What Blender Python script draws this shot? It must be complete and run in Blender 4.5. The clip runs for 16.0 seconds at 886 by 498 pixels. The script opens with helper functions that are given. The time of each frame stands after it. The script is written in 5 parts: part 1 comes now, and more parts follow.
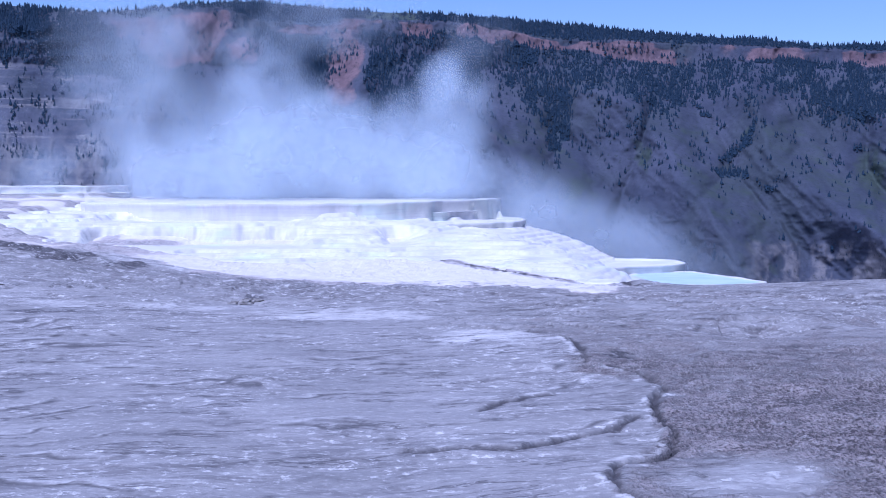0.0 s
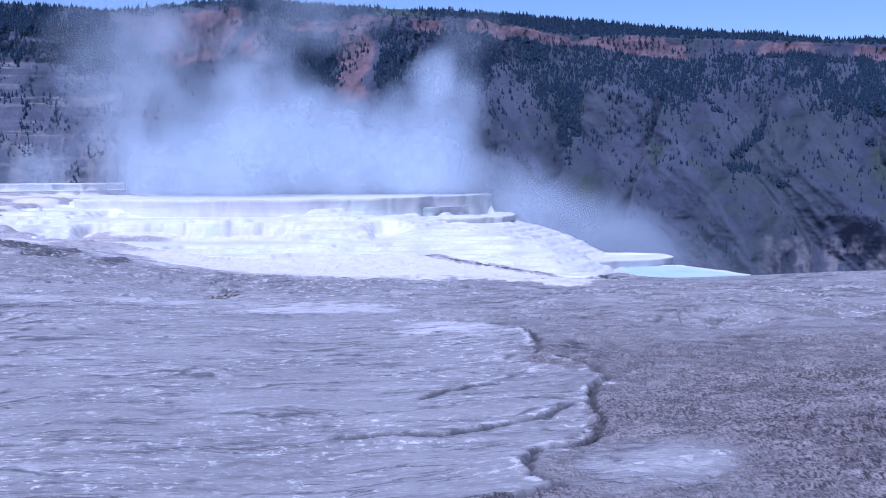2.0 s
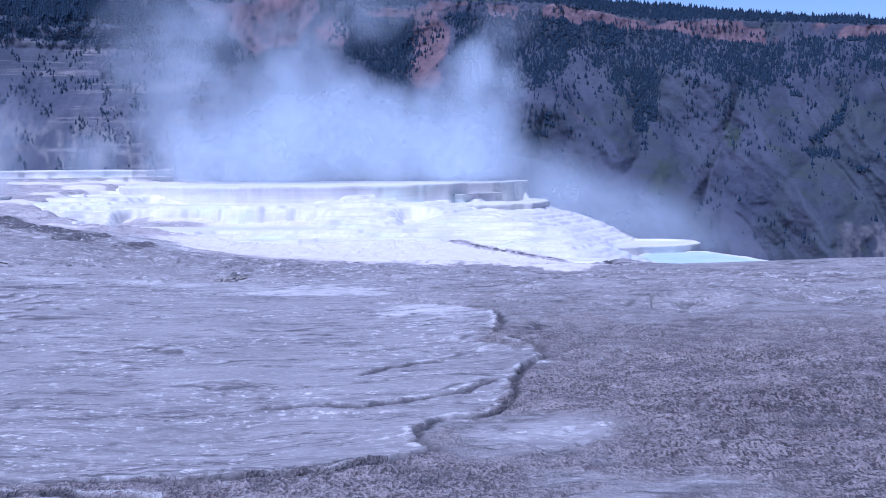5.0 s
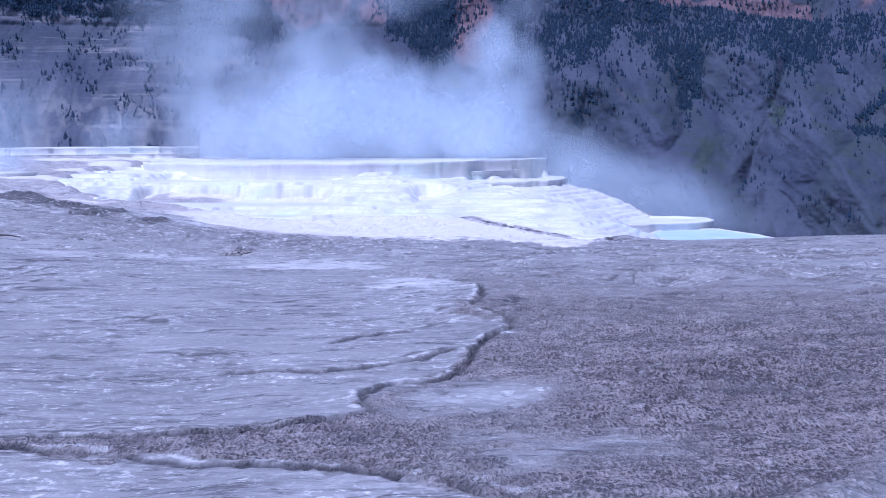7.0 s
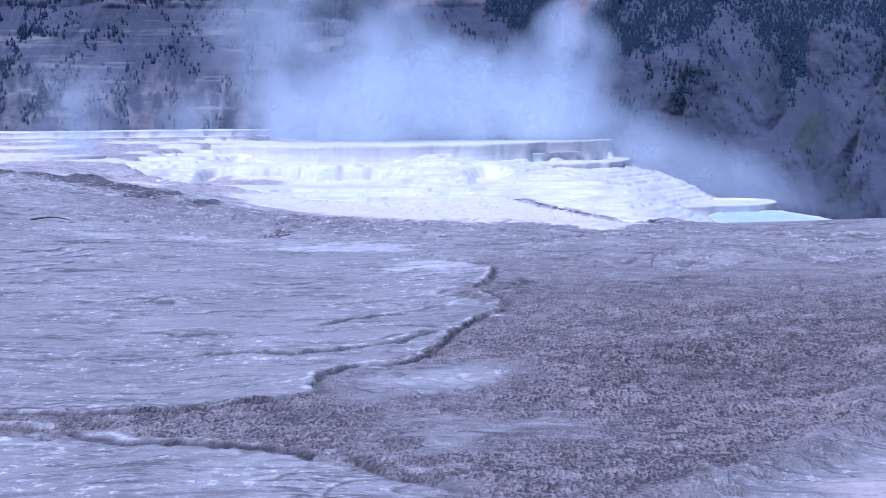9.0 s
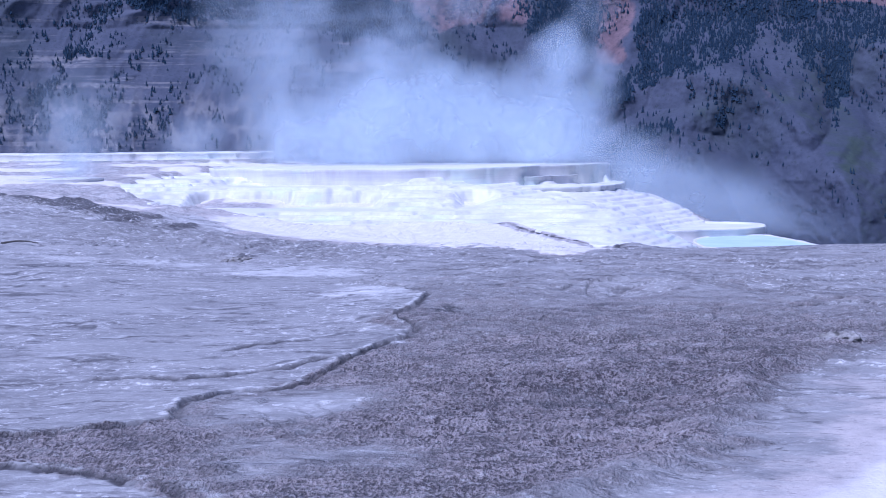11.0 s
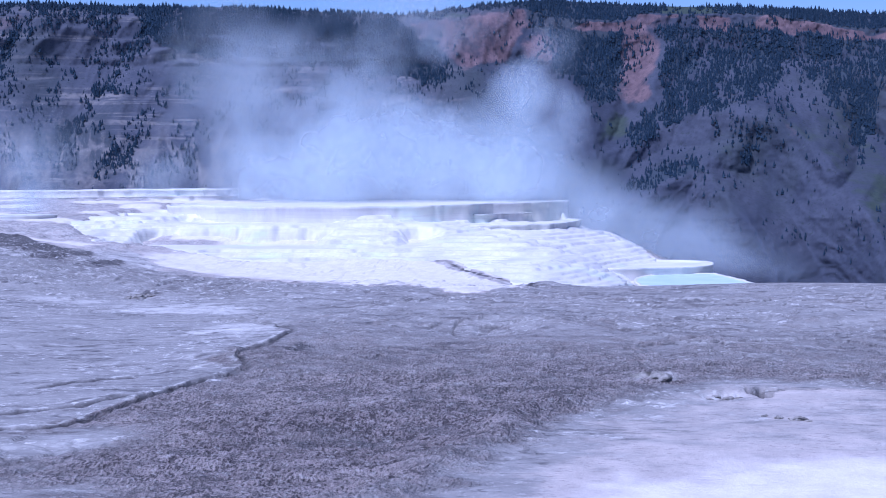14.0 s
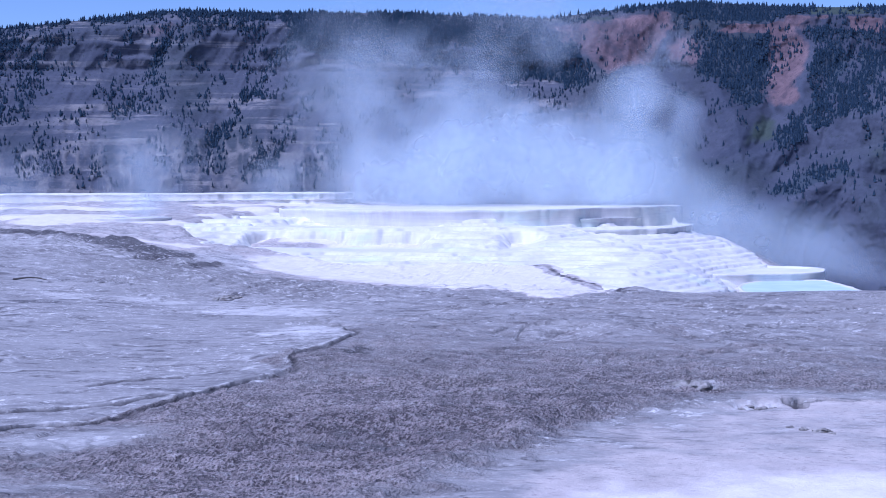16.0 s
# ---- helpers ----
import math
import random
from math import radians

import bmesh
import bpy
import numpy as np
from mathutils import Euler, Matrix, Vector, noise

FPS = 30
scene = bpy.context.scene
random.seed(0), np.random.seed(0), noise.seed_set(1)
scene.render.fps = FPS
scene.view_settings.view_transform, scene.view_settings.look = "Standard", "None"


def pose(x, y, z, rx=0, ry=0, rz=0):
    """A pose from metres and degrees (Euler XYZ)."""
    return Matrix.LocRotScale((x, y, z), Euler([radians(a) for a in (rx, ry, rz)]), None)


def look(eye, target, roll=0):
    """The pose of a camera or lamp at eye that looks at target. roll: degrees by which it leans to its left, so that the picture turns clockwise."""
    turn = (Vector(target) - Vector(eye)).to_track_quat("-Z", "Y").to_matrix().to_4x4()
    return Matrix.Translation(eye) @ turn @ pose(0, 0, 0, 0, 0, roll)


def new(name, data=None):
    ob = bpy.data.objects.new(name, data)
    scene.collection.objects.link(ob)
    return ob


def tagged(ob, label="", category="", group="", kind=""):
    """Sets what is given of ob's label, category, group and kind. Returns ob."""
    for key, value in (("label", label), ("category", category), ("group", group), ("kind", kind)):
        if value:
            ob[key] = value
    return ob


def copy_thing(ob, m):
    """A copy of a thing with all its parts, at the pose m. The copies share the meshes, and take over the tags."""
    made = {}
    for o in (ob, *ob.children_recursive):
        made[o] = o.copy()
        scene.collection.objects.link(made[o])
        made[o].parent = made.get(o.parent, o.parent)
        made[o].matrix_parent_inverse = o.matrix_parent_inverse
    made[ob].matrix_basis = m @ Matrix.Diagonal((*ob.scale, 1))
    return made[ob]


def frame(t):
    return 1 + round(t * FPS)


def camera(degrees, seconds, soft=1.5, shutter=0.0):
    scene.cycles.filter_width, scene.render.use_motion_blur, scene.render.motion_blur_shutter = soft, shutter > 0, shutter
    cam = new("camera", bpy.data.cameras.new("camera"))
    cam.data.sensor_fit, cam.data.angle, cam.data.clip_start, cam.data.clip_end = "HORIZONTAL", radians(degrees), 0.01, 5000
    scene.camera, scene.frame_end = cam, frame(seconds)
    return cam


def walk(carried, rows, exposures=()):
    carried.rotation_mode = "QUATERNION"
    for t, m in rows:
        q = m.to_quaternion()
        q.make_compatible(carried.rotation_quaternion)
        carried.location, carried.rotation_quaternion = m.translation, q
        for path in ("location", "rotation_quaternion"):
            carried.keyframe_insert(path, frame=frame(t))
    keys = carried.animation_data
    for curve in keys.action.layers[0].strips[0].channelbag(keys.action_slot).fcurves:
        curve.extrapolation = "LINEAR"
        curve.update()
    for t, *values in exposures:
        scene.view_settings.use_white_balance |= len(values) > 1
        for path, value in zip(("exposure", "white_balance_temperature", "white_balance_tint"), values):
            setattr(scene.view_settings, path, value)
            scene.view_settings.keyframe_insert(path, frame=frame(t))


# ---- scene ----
cam = camera(35.3, 16.0, soft=1.0)
PATH = [
    (0, (0.237, -0.82, 2.517), (0.32, 1.175, 2.417), -0.2),
    (0.5, (0.312, -0.824, 2.518), (0.399, 1.172, 2.42), -0.3),
    (1, (0.494, -0.964, 2.506), (0.586, 1.031, 2.405), -0.4),
    (1.5, (0.714, -1.137, 2.505), (0.786, 0.859, 2.401), -0.5),
    (2, (1.017, -1.17, 2.476), (1.083, 0.826, 2.371), -0.5),
    (2.5, (1.308, -1.183, 2.493), (1.373, 0.813, 2.386), -0.6),
    (3, (1.597, -1.549, 2.533), (1.646, 0.448, 2.424), -0.6),
    (3.5, (1.869, -1.64, 2.507), (1.896, 0.357, 2.395), -0.6),
    (4, (2.123, -1.761, 2.518), (2.13, 0.236, 2.402), -0.6),
    (6.5, (3.34, -2.959, 2.538), (3.239, -0.967, 2.393), -0.4),
    (7, (3.595, -3.006, 2.537), (3.491, -1.015, 2.38), -0.4),
    (7.5, (3.927, -3.159, 2.544), (3.816, -1.169, 2.368), -0.4),
    (8, (4.258, -3.11, 2.535), (4.108, -1.124, 2.354), -0.5),
    (8.5, (4.63, -3.116, 2.554), (4.426, -1.136, 2.368), -0.6),
    (11, (6.944, -3.258, 2.72), (6.638, -1.288, 2.565), -0.6),
    (11.5, (7.443, -3.216, 2.721), (7.134, -1.246, 2.571), -0.6),
    (12, (7.902, -3.044, 2.715), (7.59, -1.074, 2.567), -0.6),
    (12.5, (8.357, -2.971, 2.717), (8.04, -1.001, 2.582), -0.5),
    (13, (8.86, -2.979, 2.71), (8.535, -1.009, 2.594), -0.5),
    (13.5, (9.329, -2.857, 2.707), (8.995, -0.888, 2.601), -0.5),
    (14, (9.736, -2.828, 2.722), (9.393, -0.86, 2.62), -0.5),
    (14.5, (10.184, -2.681, 2.715), (9.799, -0.721, 2.616), -0.5),
    (15, (10.587, -2.693, 2.72), (10.178, -0.738, 2.623), -0.5),
    (15.5, (10.828, -2.654, 2.722), (10.352, -0.714, 2.625), -0.3),
    (16, (11.063, -2.521, 2.72), (10.521, -0.598, 2.625), -0.4),
]
EXPOSURES = [(0, 0.95, 4860, 30), (16, 0.95, 4860, 30)]
walk(cam, [(t, look(eye, target, roll)) for t, eye, target, roll in PATH], EXPOSURES)

# ---- light ----
SUN_EL, SUN_AZ = 62.0, 216.0
scene.world = bpy.data.worlds.new("sky")
scene.world.use_nodes = True
wn = scene.world.node_tree
sky = wn.nodes.new("ShaderNodeTexSky")
sky.sky_type, sky.sun_disc = "NISHITA", False
sky.sun_elevation, sky.sun_rotation = radians(SUN_EL), radians(SUN_AZ)
sky.air_density, sky.dust_density, sky.ozone_density = 1.0, 0.2, 2.5
sky.altitude = 2000
wn.nodes["Background"].inputs["Strength"].default_value = 0.053
wn.links.new(sky.outputs[0], wn.nodes["Background"].inputs["Color"])
sun = new("sun", bpy.data.lights.new("sun", "SUN"))
scene.cycles.transparent_max_bounces = 32
sun.data.energy, sun.data.angle, sun.data.color = 2.25, radians(20), (1.0, 0.97, 0.93)
_az, _el = radians(SUN_AZ), radians(SUN_EL)
sun.matrix_world = look((60 * math.sin(_az) * math.cos(_el), 60 * math.cos(_az) * math.cos(_el), 60 * math.sin(_el)), (0, 0, 0))


# ---- numeric helpers ----
def lattice(ix, iy, seed):
    h = (ix * 374761393 + iy * 668265263 + seed * 974711) & 0xFFFFFFFF
    h = ((h ^ (h >> 13)) * 1274126177) & 0xFFFFFFFF
    h = ((h ^ (h >> 16)) * 2246822519) & 0xFFFFFFFF
    return ((h ^ (h >> 15)) & 0xFFFFFF) / float(0xFFFFFF)


def vnoise(x, y, seed=0):
    """Smooth value noise from 0 to 1."""
    x, y = np.asarray(x, float), np.asarray(y, float)
    ix, iy = np.floor(x).astype(np.int64), np.floor(y).astype(np.int64)
    fx, fy = x - ix, y - iy
    fx, fy = fx * fx * fx * (fx * (fx * 6 - 15) + 10), fy * fy * fy * (fy * (fy * 6 - 15) + 10)
    a, b = lattice(ix, iy, seed), lattice(ix + 1, iy, seed)
    c, d = lattice(ix, iy + 1, seed), lattice(ix + 1, iy + 1, seed)
    return (a + (b - a) * fx) * (1 - fy) + (c + (d - c) * fx) * fy


def fbm(x, y, seed=0, octaves=4, gain=0.5):
    """Layered noise around 0, about -1 to 1."""
    total, amp, norm = 0.0, 1.0, 0.0
    for k in range(octaves):
        f = 2.03 ** k
        ca, sa = math.cos(0.7 * k), math.sin(0.7 * k)
        total = total + amp * (vnoise((x * ca - y * sa) * f + 17.3 * k, (x * sa + y * ca) * f - 9.1 * k, seed + k) * 2 - 1)
        norm += amp
        amp *= gain
    return total / norm * 1.6


def ridged(x, y, seed=0, octaves=3):
    total, amp, norm = 0.0, 1.0, 0.0
    for k in range(octaves):
        f = 2.1 ** k
        n = 1 - np.abs(vnoise(x * f + 5.2 * k, y * f + 1.7 * k, seed + k) * 2 - 1)
        total, norm, amp = total + amp * n * n, norm + amp, amp * 0.5
    return total / norm


def sstep(a, b, v):
    t = np.clip((v - a) / (b - a), 0, 1)
    return t * t * (3 - 2 * t)


def bell(x, y, cx, cy, rx, ry, turn=0.0):
    c, s = math.cos(radians(turn)), math.sin(radians(turn))
    u, v = ((x - cx) * c + (y - cy) * s) / rx, (-(x - cx) * s + (y - cy) * c) / ry
    return np.exp(-(u * u + v * v))


def to_line(x, y, line):
    """Distance to a polyline, the side (positive to the left of its run) and the share of its length."""
    best = np.full(x.shape, 1e9)
    side, share = np.zeros(x.shape), np.zeros(x.shape)
    n = len(line) - 1
    for k in range(n):
        (ax, ay), (bx, by) = line[k], line[k + 1]
        dx, dy = bx - ax, by - ay
        t = np.clip(((x - ax) * dx + (y - ay) * dy) / (dx * dx + dy * dy), 0, 1)
        px, py = x - ax - t * dx, y - ay - t * dy
        d = np.hypot(px, py)
        near = d < best
        best = np.where(near, d, best)
        side = np.where(near, np.sign(dx * py - dy * px), side)
        share = np.where(near, (k + t) / n, share)
    return best, side, share


def in_poly(x, y, poly):
    """Signed distance to a closed outline, positive inside."""
    d, _, _ = to_line(x, y, list(poly) + [poly[0]])
    inside = np.zeros(x.shape, bool)
    for (ax, ay), (bx, by) in zip(poly, list(poly[1:]) + [poly[0]]):
        cut = (ay > y) != (by > y)
        with np.errstate(divide="ignore", invalid="ignore"):
            inside ^= cut & (x < (bx - ax) * (y - ay) / (by - ay + 1e-12) + ax)
    return np.where(inside, d, -d)


def mesh_from(name, verts, quads, smooth=True):
    """A mesh from arrays of vertices and of faces, all with the same number of corners."""
    me = bpy.data.meshes.new(name)
    verts, quads = np.asarray(verts, np.float32), np.asarray(quads, np.int32)
    corners = quads.shape[1]
    me.vertices.add(len(verts))
    me.vertices.foreach_set("co", verts.ravel())
    me.loops.add(quads.size)
    me.loops.foreach_set("vertex_index", quads.ravel())
    me.polygons.add(len(quads))
    me.polygons.foreach_set("loop_start", np.arange(0, quads.size, corners, dtype=np.int32))
    me.polygons.foreach_set("use_smooth", np.full(len(quads), smooth))
    me.update(calc_edges=True)
    me.validate()
    return me


def grid_quads(rows, cols):
    i = np.arange(rows * cols).reshape(rows, cols)
    return np.stack([i[:-1, :-1], i[:-1, 1:], i[1:, 1:], i[1:, :-1]], -1).reshape(-1, 4)


def attribute(me, name, values):
    a = me.attributes.new(name, "FLOAT", "POINT")
    a.data.foreach_set("value", np.asarray(values, np.float32).ravel())


def part(name, me, material, parent, label=""):
    ob = new(name, me)
    me.materials.append(material)
    ob.parent = parent
    if label:
        tagged(ob, label)
    return ob


# ---- materials ----
class Nodes:
    """A short hand for building node materials."""

    def __init__(self, name):
        self.mat = bpy.data.materials.new(name)
        self.mat.use_nodes = True
        self.tree = self.mat.node_tree
        self.bsdf = self.tree.nodes["Principled BSDF"]
        self.geo = self.tree.nodes.new("ShaderNodeNewGeometry")

    def put(self, socket, value):
        if hasattr(value, "is_linked"):
            self.tree.links.new(value, socket)
        elif isinstance(value, tuple) and len(value) == 3 and socket.type == "RGBA":
            socket.default_value = (*value, 1)
        else:
            socket.default_value = value

    def noise(self, scale, detail=5.0, rough=0.55, stretch=None, warp=0.0, turn=0.0):
        n = self.tree.nodes.new("ShaderNodeTexNoise")
        n.inputs["Scale"].default_value, n.inputs["Detail"].default_value = scale, detail
        n.inputs["Roughness"].default_value, n.inputs["Distortion"].default_value = rough, warp
        vec = self.geo.outputs["Position"]
        if turn:
            r = self.tree.nodes.new("ShaderNodeVectorRotate")
            r.rotation_type = "Z_AXIS"
            r.inputs["Angle"].default_value = radians(turn)
            self.put(r.inputs["Vector"], vec)
            vec = r.outputs[0]
        if stretch:
            vec = self.vmath("MULTIPLY", vec, stretch)
        self.put(n.inputs["Vector"], vec)
        return n.outputs["Fac"]

    def voronoi(self, scale, feature="F1", vec=None):
        n = self.tree.nodes.new("ShaderNodeTexVoronoi")
        n.feature = feature
        n.inputs["Scale"].default_value = scale
        self.put(n.inputs["Vector"], vec or self.geo.outputs["Position"])
        return n.outputs["Distance"]

    def vmath(self, op, a, b):
        n = self.tree.nodes.new("ShaderNodeVectorMath")
        n.operation = op
        self.put(n.inputs[0], a), self.put(n.inputs[1], b)
        return n.outputs["Vector"]

    def math(self, op, a, b=0.0, clamp=False):
        n = self.tree.nodes.new("ShaderNodeMath")
        n.operation, n.use_clamp = op, clamp
        self.put(n.inputs[0], a), self.put(n.inputs[1], b)
        return n.outputs[0]

    def span(self, v, lo, hi, a=0.0, b=1.0):
        n = self.tree.nodes.new("ShaderNodeMapRange")
        n.interpolation_type = "SMOOTHSTEP"
        self.put(n.inputs[0], v)
        for k, q in enumerate((lo, hi, a, b)):
            n.inputs[k + 1].default_value = q
        return n.outputs[0]

    def mix(self, fac, a, b, blend="MIX"):
        n = self.tree.nodes.new("ShaderNodeMix")
        n.data_type, n.blend_type = "RGBA", blend
        self.put(n.inputs[0], fac), self.put(n.inputs[6], a), self.put(n.inputs[7], b)
        return n.outputs[2]

    def attr(self, name):
        n = self.tree.nodes.new("ShaderNodeAttribute")
        n.attribute_name = name
        return n.outputs["Fac"]

    def bump(self, height, strength, distance, after=None):
        n = self.tree.nodes.new("ShaderNodeBump")
        n.inputs["Strength"].default_value, n.inputs["Distance"].default_value = strength, distance
        self.put(n.inputs["Height"], height)
        if after is not None:
            self.put(n.inputs["Normal"], after)
        return n.outputs[0]

    def finish(self, color, rough=0.9, normal=None, spec=0.3):
        self.put(self.bsdf.inputs["Base Color"], color)
        self.put(self.bsdf.inputs["Roughness"], rough)
        self.bsdf.inputs["Specular IOR Level"].default_value = spec
        if normal is not None:
            self.put(self.bsdf.inputs["Normal"], normal)
        return self.mat


def ground_material():
    m = Nodes("travertine_crust")
    big, mid, fine = m.noise(0.5, 4), m.noise(3.0, 6, 0.6, (1, 0.7, 1)), m.noise(34.0, 3, 0.6)
    streak = m.noise(1.5, 9, 0.68, (0.4, 1.5, 1), 0.1, -10)
    mottle = m.noise(0.75, 5, 0.6, (0.6, 1.2, 1), 0.3, -10)
    flaky, tuft = m.attr("flaky"), m.attr("tuft")
    # smooth grey crust: soft bands, pale flecks, a few dark films
    grey = m.mix(m.span(big, 0.35, 0.65), (0.255, 0.248, 0.25), (0.31, 0.3, 0.3))
    grey = m.mix(m.span(streak, 0.48, 0.64, 0, 0.5), grey, (0.375, 0.363, 0.36))
    grey = m.mix(m.span(m.noise(1.1, 9, 0.7, (0.3, 1.5, 1), 0.1, 4), 0.52, 0.62, 0, 0.5), grey, (0.215, 0.205, 0.210))
    # tufted brown mat: lit pale tips and shaded dark gaps, put into the colour
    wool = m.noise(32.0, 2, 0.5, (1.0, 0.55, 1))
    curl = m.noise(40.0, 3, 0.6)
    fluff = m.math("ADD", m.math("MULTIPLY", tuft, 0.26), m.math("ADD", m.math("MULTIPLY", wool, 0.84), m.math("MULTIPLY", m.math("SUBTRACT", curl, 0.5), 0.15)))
    brown = m.mix(m.span(mid, 0.35, 0.65), (0.3, 0.257, 0.25), (0.36, 0.31, 0.3))
    brown = m.mix(m.span(mottle, 0.36, 0.62, 0.5, 0.0), brown, (0.2, 0.172, 0.174))
    shag = m.span(m.attr("rough_mat"), 0.15, 0.85, 0.3, 1.0)
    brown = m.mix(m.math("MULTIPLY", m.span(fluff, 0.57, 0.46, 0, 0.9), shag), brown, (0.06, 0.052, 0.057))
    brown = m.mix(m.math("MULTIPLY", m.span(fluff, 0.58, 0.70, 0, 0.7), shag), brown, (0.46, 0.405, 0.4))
    mats = m.noise(2.6, 5, 0.66, (0.5, 1.2, 1), 0.3, -9)
    brown = m.mix(m.span(mats, 0.5, 0.6, 0, 0.5), brown, (0.16, 0.14, 0.143))
    brown = m.mix(m.span(mats, 0.46, 0.38, 0, 0.35), brown, (0.4, 0.355, 0.35))
    brown = m.mix(m.span(m.attr("rough_mat"), 0.72, 1.0, 0, 0.5), brown, (0.66, 0.635, 0.66), "MULTIPLY")
    brown = m.mix(m.span(streak, 0.52, 0.7, 0, 0.3), brown, (0.4, 0.36, 0.35))
    pale = m.mix(m.span(streak, 0.35, 0.7), (0.43, 0.416, 0.41), (0.56, 0.545, 0.54))
    white = m.mix(m.span(mid, 0.3, 0.7), (0.42, 0.375, 0.36), (0.52, 0.467, 0.445))
    white = m.mix(m.math("MULTIPLY", m.span(m.noise(13.0, 5, 0.7, (0.7, 1.2, 1)), 0.55, 0.63), m.span(m.attr("white_crust"), 0.95, 0.7, 0, 0.8)), white, (0.27, 0.238, 0.235))
    white = m.mix(m.span(m.attr("white_crust"), 0.8, 0.97), white, m.mix(m.span(mid, 0.3, 0.7), (0.62, 0.578, 0.555), (0.71, 0.668, 0.64)))
    dark = m.mix(m.span(mid, 0.3, 0.7), (0.06, 0.057, 0.063), (0.135, 0.128, 0.138))
    edge = m.math("MULTIPLY", m.math("SUBTRACT", m.noise(2.2, 7, 0.68, (0.8, 1.2, 1), 0.1), 0.5), 1.3)

    def soft(name, a=0.3, b=0.7):
        return m.span(m.math("ADD", m.attr(name), edge), a, b)
    rough = soft("rough_mat", 0.15, 0.75)
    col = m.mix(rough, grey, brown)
    col = m.mix(soft("pale_crust"), col, pale)
    whiteness = soft("white_crust", 0.25, 0.85)
    col = m.mix(whiteness, col, white)
    bare = m.math("SUBTRACT", 1.0, whiteness)
    smooth = m.math("MULTIPLY", m.math("SUBTRACT", 1.0, rough), bare)
    scabby = m.math("MULTIPLY", m.attr("scab"), m.span(m.noise(2.6, 7, 0.72, (0.7, 1.5, 1), 0.6), 0.47, 0.57))
    col = m.mix(m.math("MULTIPLY", scabby, 0.8), col, (0.19, 0.178, 0.185))
    col = m.mix(m.math("MULTIPLY", m.attr("scab"), m.span(m.noise(3.4, 7, 0.72, (0.7, 1.5, 1), 0.6), 0.54, 0.62)), col, (0.6, 0.585, 0.58))
    col = m.mix(soft("dark_crust"), col, dark)
    # pale flecks in drifts, grey films, scattered crumbs
    flecks = m.math("MULTIPLY", m.span(m.noise(8.0, 7, 0.74, (0.8, 0.8, 1)), 0.55, 0.6), m.span(m.math("ADD", mottle, m.math("MULTIPLY", flaky, 0.12)), 0.5, 0.62))
    col = m.mix(m.math("MULTIPLY", flecks, m.math("MULTIPLY", smooth, 0.9)), col, (0.62, 0.605, 0.6))
    films = m.math("MULTIPLY", m.span(m.noise(3.2, 7, 0.74, (0.3, 1.5, 1), 0.3, -8), 0.525, 0.575), m.math("MULTIPLY", smooth, m.span(flaky, 0.1, 0.8, 0.25, 0.75)))
    col = m.mix(films, col, (0.17, 0.162, 0.168))
    vein = m.math("ABSOLUTE", m.math("SUBTRACT", m.noise(1.5, 5, 0.6, (0.28, 1.5, 1), 0.4, -7), 0.5))
    veins = m.math("MULTIPLY", m.span(vein, 0.004, 0.018, 0.9, 0.0), m.math("MULTIPLY", smooth, m.span(m.noise(0.8, 5, 0.6), 0.46, 0.54)))
    col = m.mix(veins, col, (0.11, 0.104, 0.11))
    grain = m.noise(16.0, 5, 0.72, (0.6, 0.9, 1))
    col = m.mix(m.math("MULTIPLY", m.span(grain, 0.54, 0.64, 0.0, 0.5), bare), col, (0.5, 0.484, 0.478))
    col = m.mix(m.math("MULTIPLY", m.span(grain, 0.46, 0.37, 0.0, 0.5), bare), col, (0.2, 0.187, 0.19))
    col = m.mix(m.span(fine, 0.4, 0.62, 0.0, 0.12), col, (0.6, 0.6, 0.6), "MULTIPLY")
    crumbs = m.span(m.noise(9.0, 5, 0.7), 0.4, 0.52)
    col = m.mix(m.math("MULTIPLY", m.attr("rim"), crumbs, True), col, (0.6, 0.585, 0.58))
    # shade at ledge feet, in the pit hole and cracks, put into the colour
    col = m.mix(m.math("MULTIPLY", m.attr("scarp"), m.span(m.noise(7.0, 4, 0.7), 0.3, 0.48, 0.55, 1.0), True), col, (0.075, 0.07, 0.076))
    n = m.bump(mid, 0.4, 0.02)
    n = m.bump(m.math("MULTIPLY", m.math("ADD", wool, m.math("MULTIPLY", curl, 0.35)), m.math("ADD", m.math("MULTIPLY", rough, 0.9), m.math("MULTIPLY", m.attr("scab"), 0.5))), 1.0, 0.1, n)
    n = m.bump(m.math("SUBTRACT", grain, m.math("MULTIPLY", veins, 0.5)), 0.7, 0.03, n)
    return m.finish(col, m.span(mid, 0.3, 0.7, 0.75, 0.95), n)


